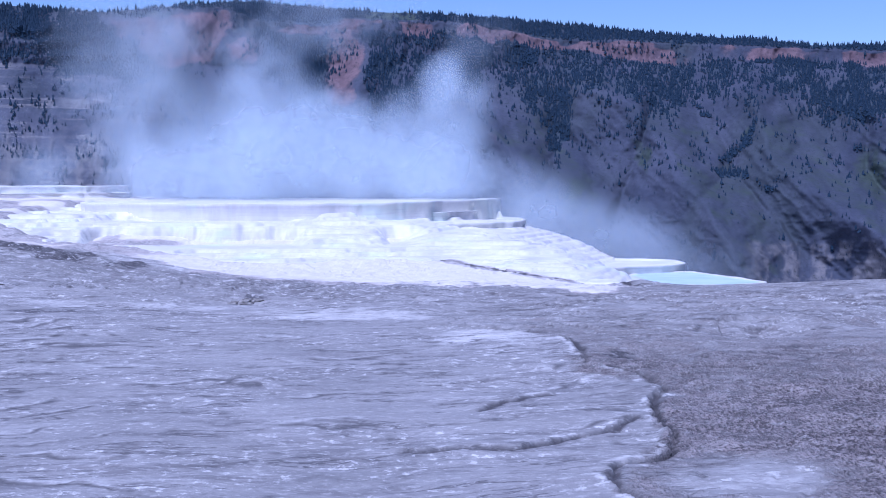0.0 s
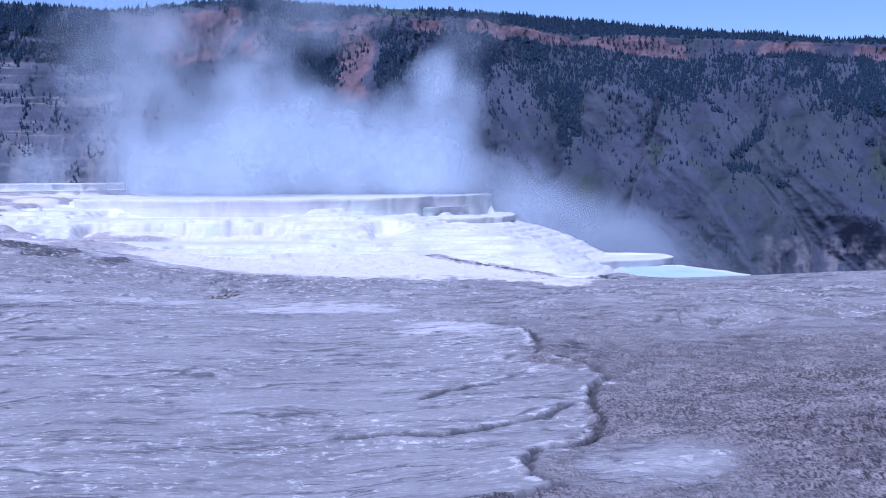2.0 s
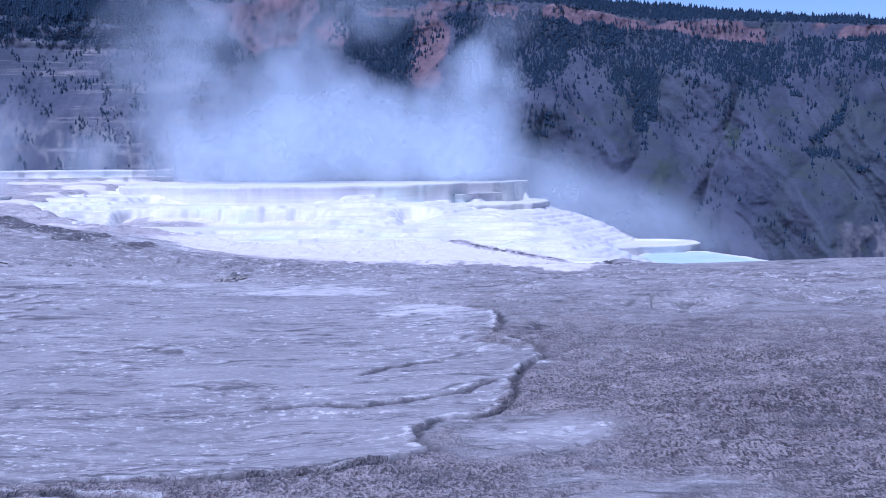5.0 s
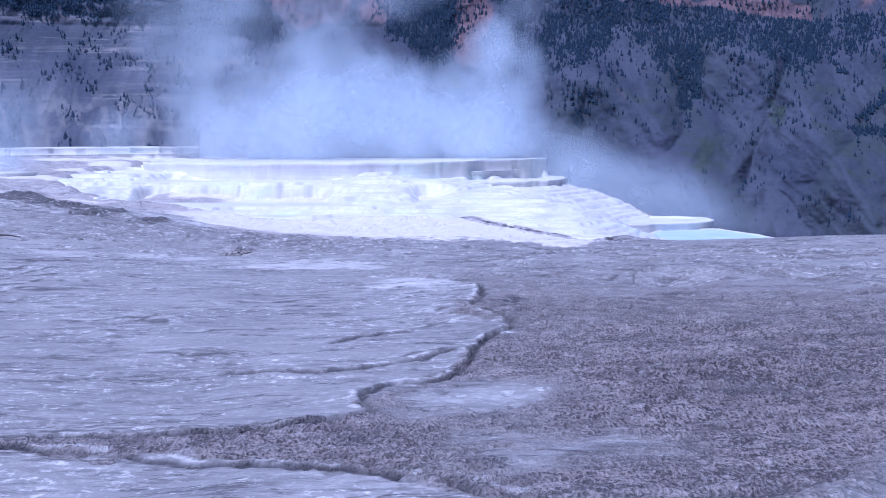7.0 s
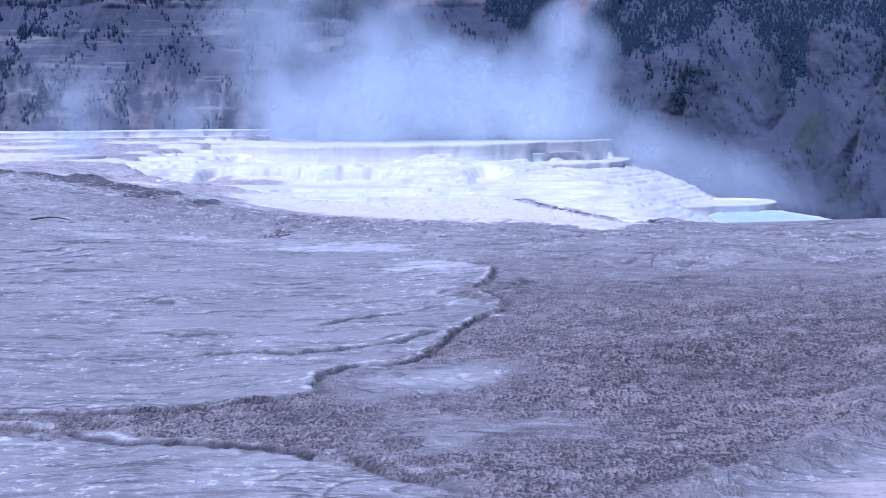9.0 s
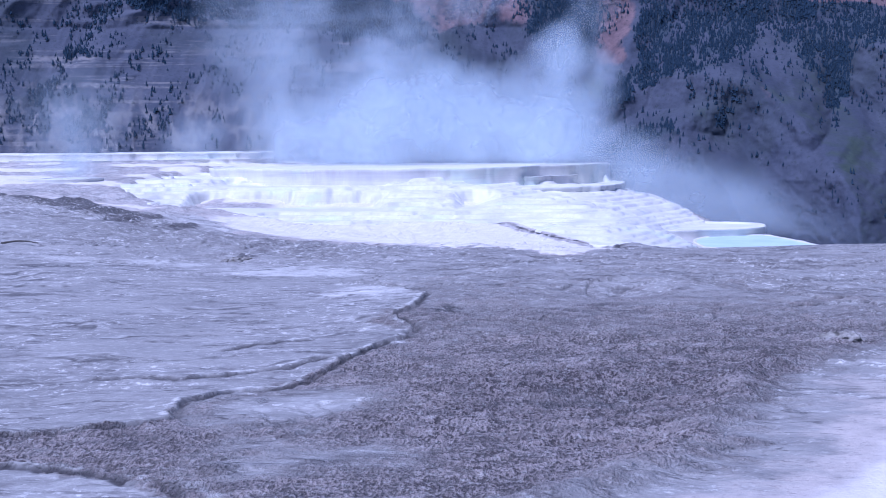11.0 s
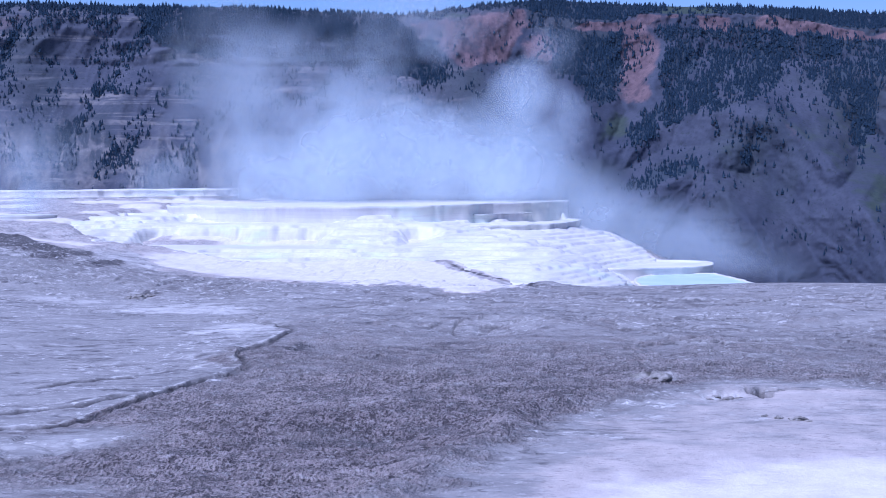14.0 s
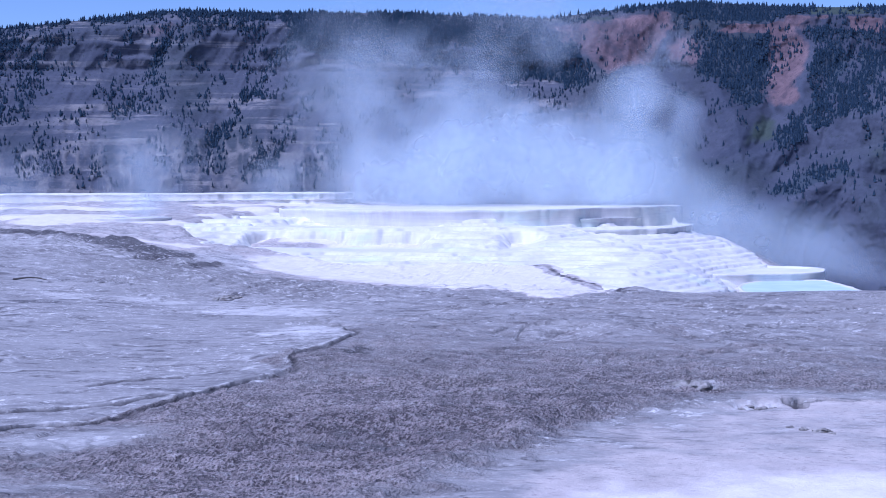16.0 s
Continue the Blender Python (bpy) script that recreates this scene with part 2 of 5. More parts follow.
def terrace_material():
    m = Nodes("white_travertine")
    flute = m.noise(9.0, 5, 0.6, (1, 1, 0.12))
    blotch, fine = m.noise(0.9, 5, 0.6), m.noise(30.0, 5)
    col = m.mix(m.span(blotch, 0.4, 0.7), (0.6, 0.585, 0.57), (0.69, 0.675, 0.64))
    stain = m.math("MULTIPLY", m.attr("stain"), m.span(flute, 0.38, 0.62))
    col = m.mix(stain, col, (0.46, 0.38, 0.38))
    col = m.mix(m.span(m.noise(0.35, 5, 0.6, (0.7, 1, 1.5)), 0.46, 0.62, 0.0, 0.6), col, (0.73, 0.71, 0.62))
    col = m.mix(m.span(m.noise(0.5, 5, 0.6, (0.7, 1, 1.2)), 0.54, 0.68, 0.0, 0.45), col, (0.58, 0.68, 0.65))
    layers = m.noise(1.0, 6, 0.66, (0.5, 0.5, 12.0), 0.2)
    col = m.mix(m.span(layers, 0.5, 0.64, 0.0, 0.35), col, (0.5, 0.47, 0.49))
    n = m.bump(fine, 0.25, 0.006, m.bump(flute, 0.25, 0.02))
    return m.finish(col, m.span(blotch, 0.35, 0.65, 0.45, 0.7), n, 0.3)


def hill_material():
    m = Nodes("hazy_hill_earth")
    big, mid, fine = m.noise(0.006, 5), m.noise(0.03, 6, 0.6), m.noise(0.15, 6, 0.65)
    patch = m.noise(0.012, 6, 0.62, (1.0, 0.6, 0.8), 0.4)
    # distance haze is put into the hill colours as a blue shift
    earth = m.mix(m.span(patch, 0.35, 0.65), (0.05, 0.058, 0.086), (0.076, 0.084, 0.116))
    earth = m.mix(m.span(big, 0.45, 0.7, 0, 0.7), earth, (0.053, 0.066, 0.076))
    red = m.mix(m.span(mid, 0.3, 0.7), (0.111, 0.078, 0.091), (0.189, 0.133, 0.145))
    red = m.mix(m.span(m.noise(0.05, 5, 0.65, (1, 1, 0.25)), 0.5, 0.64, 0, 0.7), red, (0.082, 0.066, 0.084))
    grass_and_shade = m.mix(m.span(fine, 0.3, 0.7), (0.043, 0.059, 0.057), (0.066, 0.086, 0.076))
    edge = m.math("MULTIPLY", m.math("SUBTRACT", mid, 0.5), 0.9)

    def soft(name):
        return m.span(m.math("ADD", m.attr(name), edge), 0.3, 0.7)
    col = m.mix(soft("grass_and_shade"), earth, grass_and_shade)
    col = m.mix(soft("red_rock"), col, red)
    strata = m.noise(1.0, 5, 0.62, (0.0035, 0.0035, 0.075), 0.3)
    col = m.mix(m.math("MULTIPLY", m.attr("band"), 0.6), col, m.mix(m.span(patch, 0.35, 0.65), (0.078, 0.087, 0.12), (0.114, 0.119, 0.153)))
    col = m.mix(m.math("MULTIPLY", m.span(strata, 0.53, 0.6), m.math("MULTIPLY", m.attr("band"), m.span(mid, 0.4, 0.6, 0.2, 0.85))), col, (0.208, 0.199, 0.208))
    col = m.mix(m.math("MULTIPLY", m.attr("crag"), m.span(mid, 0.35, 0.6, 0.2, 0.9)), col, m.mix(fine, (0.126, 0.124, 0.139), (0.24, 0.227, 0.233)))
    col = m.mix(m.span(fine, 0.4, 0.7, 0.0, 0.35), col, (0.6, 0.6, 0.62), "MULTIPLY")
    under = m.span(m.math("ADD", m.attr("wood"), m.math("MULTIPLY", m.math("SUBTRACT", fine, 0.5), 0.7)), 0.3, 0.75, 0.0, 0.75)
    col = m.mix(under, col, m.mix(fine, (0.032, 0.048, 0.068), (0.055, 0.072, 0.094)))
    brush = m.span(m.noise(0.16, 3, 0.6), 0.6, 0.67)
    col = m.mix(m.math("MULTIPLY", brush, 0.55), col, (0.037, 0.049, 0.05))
    return m.finish(col, 0.95, m.bump(fine, 0.35, 1.0, m.bump(mid, 0.3, 2.5)), 0.1)


def tree_material():
    m = Nodes("hazy_conifer")
    isle = m.tree.nodes.new("ShaderNodeNewGeometry").outputs["Random Per Island"]
    # dark green pushed to blue: distance haze in the base colour
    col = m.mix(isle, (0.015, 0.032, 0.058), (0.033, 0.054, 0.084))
    return m.finish(col, 0.9, None, 0.1)


def water_material():
    m = Nodes("pool_water")
    col = m.mix(m.span(m.noise(0.8, 4), 0.35, 0.65), (0.47, 0.6, 0.68), (0.57, 0.69, 0.75))
    return m.finish(col, 0.4, m.bump(m.noise(9.0, 3), 0.15, 0.01), 0.3)


def pale_water_material():
    m = Nodes("milky_water")
    col = m.mix(m.span(m.noise(1.5, 4), 0.35, 0.65), (0.72, 0.8, 0.8), (0.82, 0.86, 0.85))
    return m.finish(col, 0.15, m.bump(m.noise(9.0, 3), 0.1, 0.01), 0.5)


def rock_material():
    m = Nodes("crusted_rock")
    mid, fine = m.noise(9.0, 6), m.noise(45.0, 5)
    col = m.mix(m.span(mid, 0.35, 0.65), (0.13, 0.12, 0.112), (0.34, 0.32, 0.305))
    return m.finish(col, 0.9, m.bump(fine, 0.6, 0.01, m.bump(mid, 0.6, 0.03)))


GROUND, TERRACE, HILL, CONIFER, WATER, PALE_WATER, ROCK = (f() for f in (
    ground_material, terrace_material, hill_material, tree_material, water_material, pale_water_material, rock_material))

# ---- lie of the land ----
LAND = [(-30, -20, 0), (0, -30, 0), (30, -20, 0), (-30, 15, 0.3), (-14, 8, 0.05), (2, 5, 0), (12, 5, 0), (24, 10, 0.1), (2, 14, 0),
        (9, 15, 0.08), (-4, 18, 0), (4, 22, 0.08), (12, 24, 0.1), (-10, 24, 0.35), (-2.7, 27, 0.07), (22, 28, -0.03), (5.9, 29.5, 0.09),
        (1, 30, 0.09), (-2.8, 31, 0.13), (9.6, 32, 0.0), (12.8, 33.0, -0.1), (17, 33.2, -0.2), (24, 35, -0.5), (6.6, 34, -0.2), (7, 37, -0.42), (8.8, 37, -0.9), (6.4, 42, 0.0), (8.8, 43, -1.3), (14, 38, -1.6), (11.5, 42, -1.6), (13.5, 46, -2.2),
        (24, 42, -4.0), (18, 48, -4.0), (-7, 33.8, 0.62), (-11.7, 37.7, 0.97), (-18, 40, 1.2), (-30, 42, 1.4), (-10, 41, 0.72),
        (2.3, 40.5, 0.08), (-4.2, 38.6, 0.12), (-15, 46, 1.46), (-12.5, 50, 1.6), (-12, 60, 1.9), (-22, 58, 1.9), (-34, 60, 1.8),
        (-8, 48, 1.47), (-3, 46.5, 1.32), (1.9, 47.8, 1.02), (3.6, 53.0, 0.9), (-2, 56, 1.5), (-8, 57, 1.6), (5.2, 50.2, 0.84),
        (5.8, 53.5, 0.8), (8.4, 46.3, -0.9), (10.5, 47.6, -1.3), (7.0, 48.6, -0.1), (4.6, 45, 0.62), (5.5, 39, 0.12), (0.5, 43.5, 0.8),
        (-6, 43.4, 0.85), (9.5, 54, -0.9), (12, 50, -1.6), (14, 56, -3.0), (24, 60, -6)]


def thin_plate(points):
    p = np.array(points, float)
    n = len(p)

    def u(r2):
        return 0.5 * r2 * np.log(r2 + 1e-9)
    k = u(((p[:, None, :2] - p[None, :, :2]) ** 2).sum(-1)) + np.eye(n) * 0.3
    q = np.column_stack([np.ones(n), p[:, :2]])
    a = np.block([[k, q], [q.T, np.zeros((3, 3))]])
    w = np.linalg.solve(a, np.concatenate([p[:, 2], np.zeros(3)]))

    def f(x, y):
        out = w[n] + w[n + 1] * x + w[n + 2] * y
        for (px, py, _), c in zip(p, w):
            out = out + c * u((x - px) ** 2 + (y - py) ** 2)
        return out
    return f


land = thin_plate(LAND)
TERRACE_EDGE = [(-12.9, 44.4), (-11.2, 42.0), (-8.5, 40.6), (-4.2, 38.8), (2.2, 40.4), (2.8, 38.5), (3.6, 36.8), (4.9, 34.6), (5.9, 31.6),
                (6.5, 32.6), (7.2, 35.0), (8.2, 40.0), (8.2, 45.0), (9.0, 50.5), (6.2, 55.5), (-11.5, 57.0), (-13.2, 50.0)]
APRON = [(-3.6, 31.8), (-2.9, 30.9), (-1.0, 30.6), (1.5, 30.8), (2.9, 30.5), (4.2, 28.7), (5.4, 28.7), (5.95, 29.9), (5.6, 32.2), (4.6, 35.0),
         (2.7, 38.6), (2.0, 41.0), (-4.2, 39.2), (-9.5, 41.5), (-6.0, 36.0)]
LEDGE_MAIN = [(-3.0, 8.9), (0.8, 8.85), (1.7, 9.1), (2.2, 9.6), (2.1, 10.6), (2.3, 11.4), (2.75, 11.8), (2.98, 12.6), (3.16, 14.3), (3.48, 15.4), (3.46, 16.2),
              (2.9, 17.5), (3.0, 19.2), (2.9, 20.6), (2.4, 21.5), (0.6, 22.6)]
LEDGE_SMALL = [(0.2, 12.0), (0.8, 12.15), (1.5, 12.1), (1.85, 12.65), (2.5, 13.0), (2.95, 13.65)]
LEDGE_SHORT = [(1.2, 14.3), (1.65, 14.95), (2.25, 15.5)]
LEDGE_NEAR = [(-3.0, 8.6), (-0.4, 8.4), (0.35, 8.05), (0.9, 7.8), (1.65, 7.6), (2.3, 7.4), (3.05, 7.1), (3.5, 6.75), (4.3, 6.3)]
WHITE_NEAR = [(5.2, 4.5), (6.5, 7.0), (7.2, 8.15), (7.75, 9.2), (8.2, 10.5), (8.6, 12.2), (9.2, 13.6), (9.9, 14.6), (10.8, 15.6), (11.4, 15.3), (12.3, 14.7),
              (14.5, 14.2), (16, 9), (14, 4)]
NEAR_RIDGE = [(5.6, 6.4), (6.35, 7.3), (6.8, 8.0), (7.1, 8.8), (7.25, 9.7), (7.6, 10.5), (7.85, 11.5), (7.85, 12.5), (8.4, 13.6)]
DARK_RIDGE = [(-6.6, 33.2), (-7.4, 34.0), (-9.2, 35.6), (-11.0, 37.3), (-13.0, 38.4), (-17, 39.5), (-24, 40)]


SHORE_CRACK = [(6.3, 30.4), (6.0, 31.4), (5.0, 34.4), (3.7, 36.6), (2.9, 38.4), (2.25, 40.6), (0.5, 40.8)]
SCAB = [(-1.0, 30.6), (-3.2, 31.6), (-6.0, 32.4), (-8.5, 34.4), (-11, 36.6), (-16, 38.6), (-24, 40)]


def far_fall(x, y):
    """How far the land drops towards the valley behind and beside the terrace hill."""
    d = np.maximum(np.maximum(y - 66, 0), 0) + 0.6 * np.maximum(np.abs(x) - 40, 0) * sstep(20, 60, y)
    return 150 * (1 - np.exp(-d / 220.0)) + 0.12 * np.minimum(d, 60)


def base_height(x, y):
    cx, cy = np.clip(x, -34, 28), np.clip(y, -30, 64)
    return np.clip(land(cx, cy), -6, 2.1) - far_fall(x, y)


def ledge_run(x, y, line, jag, grain, seed):
    """How far a place lies behind the ragged edge of a ledge, and how fully the ledge stands there."""
    wx, wy = x + jag * fbm(x * grain, y * grain, seed), y + jag * fbm(x * grain, y * grain, seed + 9)
    d, side, share = to_line(wx, wy, line)
    ends = sstep(0, 0.08, share) * (1 - sstep(0.92, 1, share))
    return d * side + 0.03 * fbm(x * 7, y * 5, seed + 15, 4, 0.65), ends


def ledge(x, y, line, rise, fade, jag=0.06, grain=2.2, seed=3):
    """A small scarp along a line: the ground on its left side is raised and slopes back to level."""
    u, ends = ledge_run(x, y, line, jag, grain, seed)
    up = sstep(-0.025, 0.015, u) * np.exp(-np.maximum(u, 0) / fade)
    knobs = np.exp(-((u - 0.07) / 0.07) ** 2) * (vnoise(x * 17, y * 9, seed + 21) - 0.4)
    groove = np.exp(-((u + 0.05) / 0.04) ** 2)
    crumbs = np.exp(-((u + 0.2) / 0.12) ** 2) * np.clip(vnoise(x * 9, y * 7, seed + 23) - 0.45, 0, 1)
    return rise * ends * (up + 0.3 * knobs - 0.9 * groove + 0.9 * crumbs) * (0.75 + 0.6 * vnoise(x * 1.3, y * 1.3, seed + 4))


LEDGES = [(LEDGE_MAIN, 0.034, 0.5, 0.07, 2.4, 3), (LEDGE_SMALL, 0.028, 0.4, 0.05, 3.0, 5), (LEDGE_SHORT, 0.02, 0.4, 0.05, 3.0, 7), (LEDGE_NEAR, 0.02, 0.5, 0.09, 2.6, 11)]


def ground_fields(x, y):
    wx = x + 0.35 * fbm(x * 0.9, y * 0.9, 21) + 0.12 * fbm(x * 4, y * 4, 22)
    wy = y + 0.35 * fbm(x * 0.9, y * 0.9, 23) + 0.12 * fbm(x * 4, y * 4, 24)
    near = sstep(60, 36, y) * sstep(30, 22, np.abs(x - 2)) * sstep(3.6, 5.2, y) * (1 - 0.85 * sstep(27, 31, y) * sstep(6, 8, x))
    main_d, main_side, main_s = to_line(wx, wy, LEDGE_MAIN)
    left = sstep(-0.1, 0.25, main_d * main_side)                       # the pale crust flat
    near_d, near_side, _ = to_line(wx, wy, LEDGE_NEAR)
    front = sstep(0.1, -0.15, near_d * near_side) * sstep(9.3, 7.5, y) * sstep(4.6, 3.2, x)
    white = in_poly(wx, wy, WHITE_NEAR)
    apron = in_poly(wx, wy, APRON)
    pocket = bell(wx, wy, 3.15, 10.3, 0.75, 1.0)
    slope_left = sstep(-6.5, -9.5, wx + 0.3 * (36 - wy)) * sstep(34.5, 36.5, wy)
    rough = (0.68 + 0.42 * bell(wx, wy, 6.2, 11.2, 2.0, 2.6) + 0.25 * (vnoise(wx * 0.5, wy * 0.8, 173) - 0.5) - 0.12 * bell(wx, wy, 4.2, 13.0, 1.0, 2.5)) * (1 - left) * (1 - front) * (1 - 0.7 * bell(wx, wy, 4.1, 8.2, 1.0, 0.7)) * (1 - 0.92 * np.clip(1.3 * pocket, 0, 1)) * sstep(0.6, -0.9, white) * (1 - 0.62 * sstep(14, 23, wy)) * sstep(35, 32, y) * (1 - 0.8 * sstep(3.2, 0.5, wx) * sstep(20.5, 23, wy))
    scab_d, scab_side, _ = to_line(wx, wy, SCAB)
    scab = np.maximum(np.exp(-(scab_d / np.where(scab_side > 0, 3.4, 1.5)) ** 2), 0.55 * slope_left * sstep(0.4, 0.65, vnoise(wx * 0.4, wy * 0.6, 161)))
    pale = np.maximum.reduce([0.3 * front, 0.46 * pocket, 0.24 * bell(wx, wy, 4.4, 7.9, 1.0, 0.6), 1.2 * bell(wx, wy, -0.5, 24.7, 2.0, 1.0, -12), 1.1 * bell(wx, wy, 1.9, 20.9, 1.0, 0.7, -35),
                              0.75 * bell(wx, wy, -4.5, 26.0, 3.0, 0.5), 0.25 * bell(wx, wy, 1.0, 11.2, 1.4, 0.5, 10),
                              0.7 * bell(wx, wy, 9.4, 15.6, 0.5, 0.3), 0.45 * bell(wx, wy, 8.2, 16.8, 1.0, 0.3),
                              0.55 * sstep(31, 34, wy) * sstep(3, -1, wx)])
    whites = np.maximum.reduce([0.6 * sstep(-0.5, 0.9, white) + 0.35 * sstep(12.2, 9.2, wy - 0.08 * (wx - 9) + 0.7 * fbm(x * 1.2, y * 0.8, 177)) * sstep(-0.1, 1.6, white) + 0.25 * bell(wx, wy, 10.9, 14.5, 1.5, 0.5), sstep(-0.15, 0.25, apron), 0.95 * slope_left,
                                sstep(-0.5, 0.5, in_poly(wx, wy, TERRACE_EDGE)), sstep(43.5, 46, wy) * sstep(6, 3, wx)])
    dk, dside, _ = to_line(wx, wy, DARK_RIDGE)
    # painted shade along the foot of each ledge, pale crumbs along its rim
    crease_shade, rims = 0.0, 0.0
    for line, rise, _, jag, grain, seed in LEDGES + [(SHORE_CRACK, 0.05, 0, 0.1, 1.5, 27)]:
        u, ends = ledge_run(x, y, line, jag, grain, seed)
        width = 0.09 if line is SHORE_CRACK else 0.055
        crease_shade = np.maximum(crease_shade, 1.5 * np.exp(-((u + width) / width) ** 2) * ends * (0.45 + 0.55 * sstep(0.3, 0.5, vnoise(x * 1.7, y * 1.7, 145))))
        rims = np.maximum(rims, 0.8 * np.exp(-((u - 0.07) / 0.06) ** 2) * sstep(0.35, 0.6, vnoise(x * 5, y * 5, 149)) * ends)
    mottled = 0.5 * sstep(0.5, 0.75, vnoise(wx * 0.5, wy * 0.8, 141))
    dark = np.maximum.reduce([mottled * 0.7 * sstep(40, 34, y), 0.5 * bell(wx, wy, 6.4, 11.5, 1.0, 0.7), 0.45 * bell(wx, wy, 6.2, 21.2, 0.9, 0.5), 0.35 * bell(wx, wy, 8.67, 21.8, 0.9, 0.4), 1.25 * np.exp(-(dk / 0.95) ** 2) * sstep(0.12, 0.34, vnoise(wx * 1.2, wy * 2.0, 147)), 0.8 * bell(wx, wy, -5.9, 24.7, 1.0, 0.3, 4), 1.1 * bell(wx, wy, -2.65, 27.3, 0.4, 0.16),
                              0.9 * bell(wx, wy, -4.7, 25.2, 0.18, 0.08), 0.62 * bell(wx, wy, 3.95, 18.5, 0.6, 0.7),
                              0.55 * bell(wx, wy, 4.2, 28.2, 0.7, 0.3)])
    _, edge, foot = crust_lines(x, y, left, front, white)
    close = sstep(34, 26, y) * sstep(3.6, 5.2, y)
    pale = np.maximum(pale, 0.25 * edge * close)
    rims, crease_shade = np.maximum(rims, 0.45 * edge * close), np.maximum(crease_shade, 0.85 * foot * close)
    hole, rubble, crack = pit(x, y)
    # the pit's hole and crack are darkened with the same painted shade
    crease_shade = np.maximum(crease_shade, np.maximum(1.3 * hole, 0.9 * crack))
    rims = np.maximum(rims, 0.5 * rubble)
    flaky = sstep(-0.06, 0.12, fbm(wx * 0.5, wy * 0.75, 171, 4)) * (1 - 0.8 * pocket)
    dark = np.maximum(dark * (1 - 0.9 * sstep(-0.6, 0.4, white)), 0.0)
    whites = whites * (1 - 0.75 * scab)
    tuft = tufts(x, y)
    return near, left, front, white, apron, slope_left, rough, pale, whites, dark, dk, scab, crease_shade, rims, flaky, tuft


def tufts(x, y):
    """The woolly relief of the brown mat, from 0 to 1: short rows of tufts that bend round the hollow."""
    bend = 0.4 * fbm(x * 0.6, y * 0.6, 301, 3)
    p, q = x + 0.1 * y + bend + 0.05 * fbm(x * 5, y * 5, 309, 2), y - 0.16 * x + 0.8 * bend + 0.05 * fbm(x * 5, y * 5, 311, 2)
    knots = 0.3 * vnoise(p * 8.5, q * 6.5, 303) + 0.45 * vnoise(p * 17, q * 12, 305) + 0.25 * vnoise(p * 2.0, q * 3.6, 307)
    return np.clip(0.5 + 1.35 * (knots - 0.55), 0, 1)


def crust_lines(x, y, left, front, white):
    """Low ledges of layered crust: their height, where their edges run, and their dark feet."""
    flat = np.clip(left + front, 0, 1)
    q = (y - 0.17 * x) * 1.15 + 1.3 * fbm(x * 0.45, y * 0.6, 151, 4)
    t = q - np.floor(q)
    on = sstep(0.42, 0.6, vnoise(x * 0.5, y * 1.1, 153)) * flat
    q2 = 2.6 * fbm(x * 0.4, y * 0.5, 155, 4) + 0.25 * y
    t2 = q2 - np.floor(q2)
    on2 = (1 - flat) * sstep(0.25, 0.5, vnoise(x * 0.4, y * 0.7, 157)) * sstep(0.6, -0.2, white)
    height = 0.01 * (1 - t) * sstep(0.0, 0.05, t) * on + 0.05 * (1 - t2) * sstep(0.0, 0.1, t2) * on2 * (0.6 + 0.4 * sstep(12, 18, y))
    broken = sstep(0.35, 0.55, vnoise(x * 0.9, y * 2.2, 159))
    wide = 0.025 + 0.0035 * y
    edge = np.exp(-((t - 1.8 * wide) / wide) ** 2) * on * broken
    foot = (np.exp(-((t - 1.0) / wide) ** 2) + np.exp(-(t / (0.5 * wide)) ** 2)) * on * (0.25 + 0.75 * broken)
    foot2 = sstep(0.86, 0.97, t2) * sstep(1.0, 0.985, t2) * on2 * (0.3 + 0.7 * broken) * (0.45 + 0.55 * sstep(13, 18, y))
    edge2 = 0.5 * np.exp(-((t2 - 0.1) / 0.06) ** 2) * on2 * broken * sstep(13, 18, y)
    return height, np.maximum(edge, 0.7 * edge2), np.maximum(foot, 0.8 * foot2)


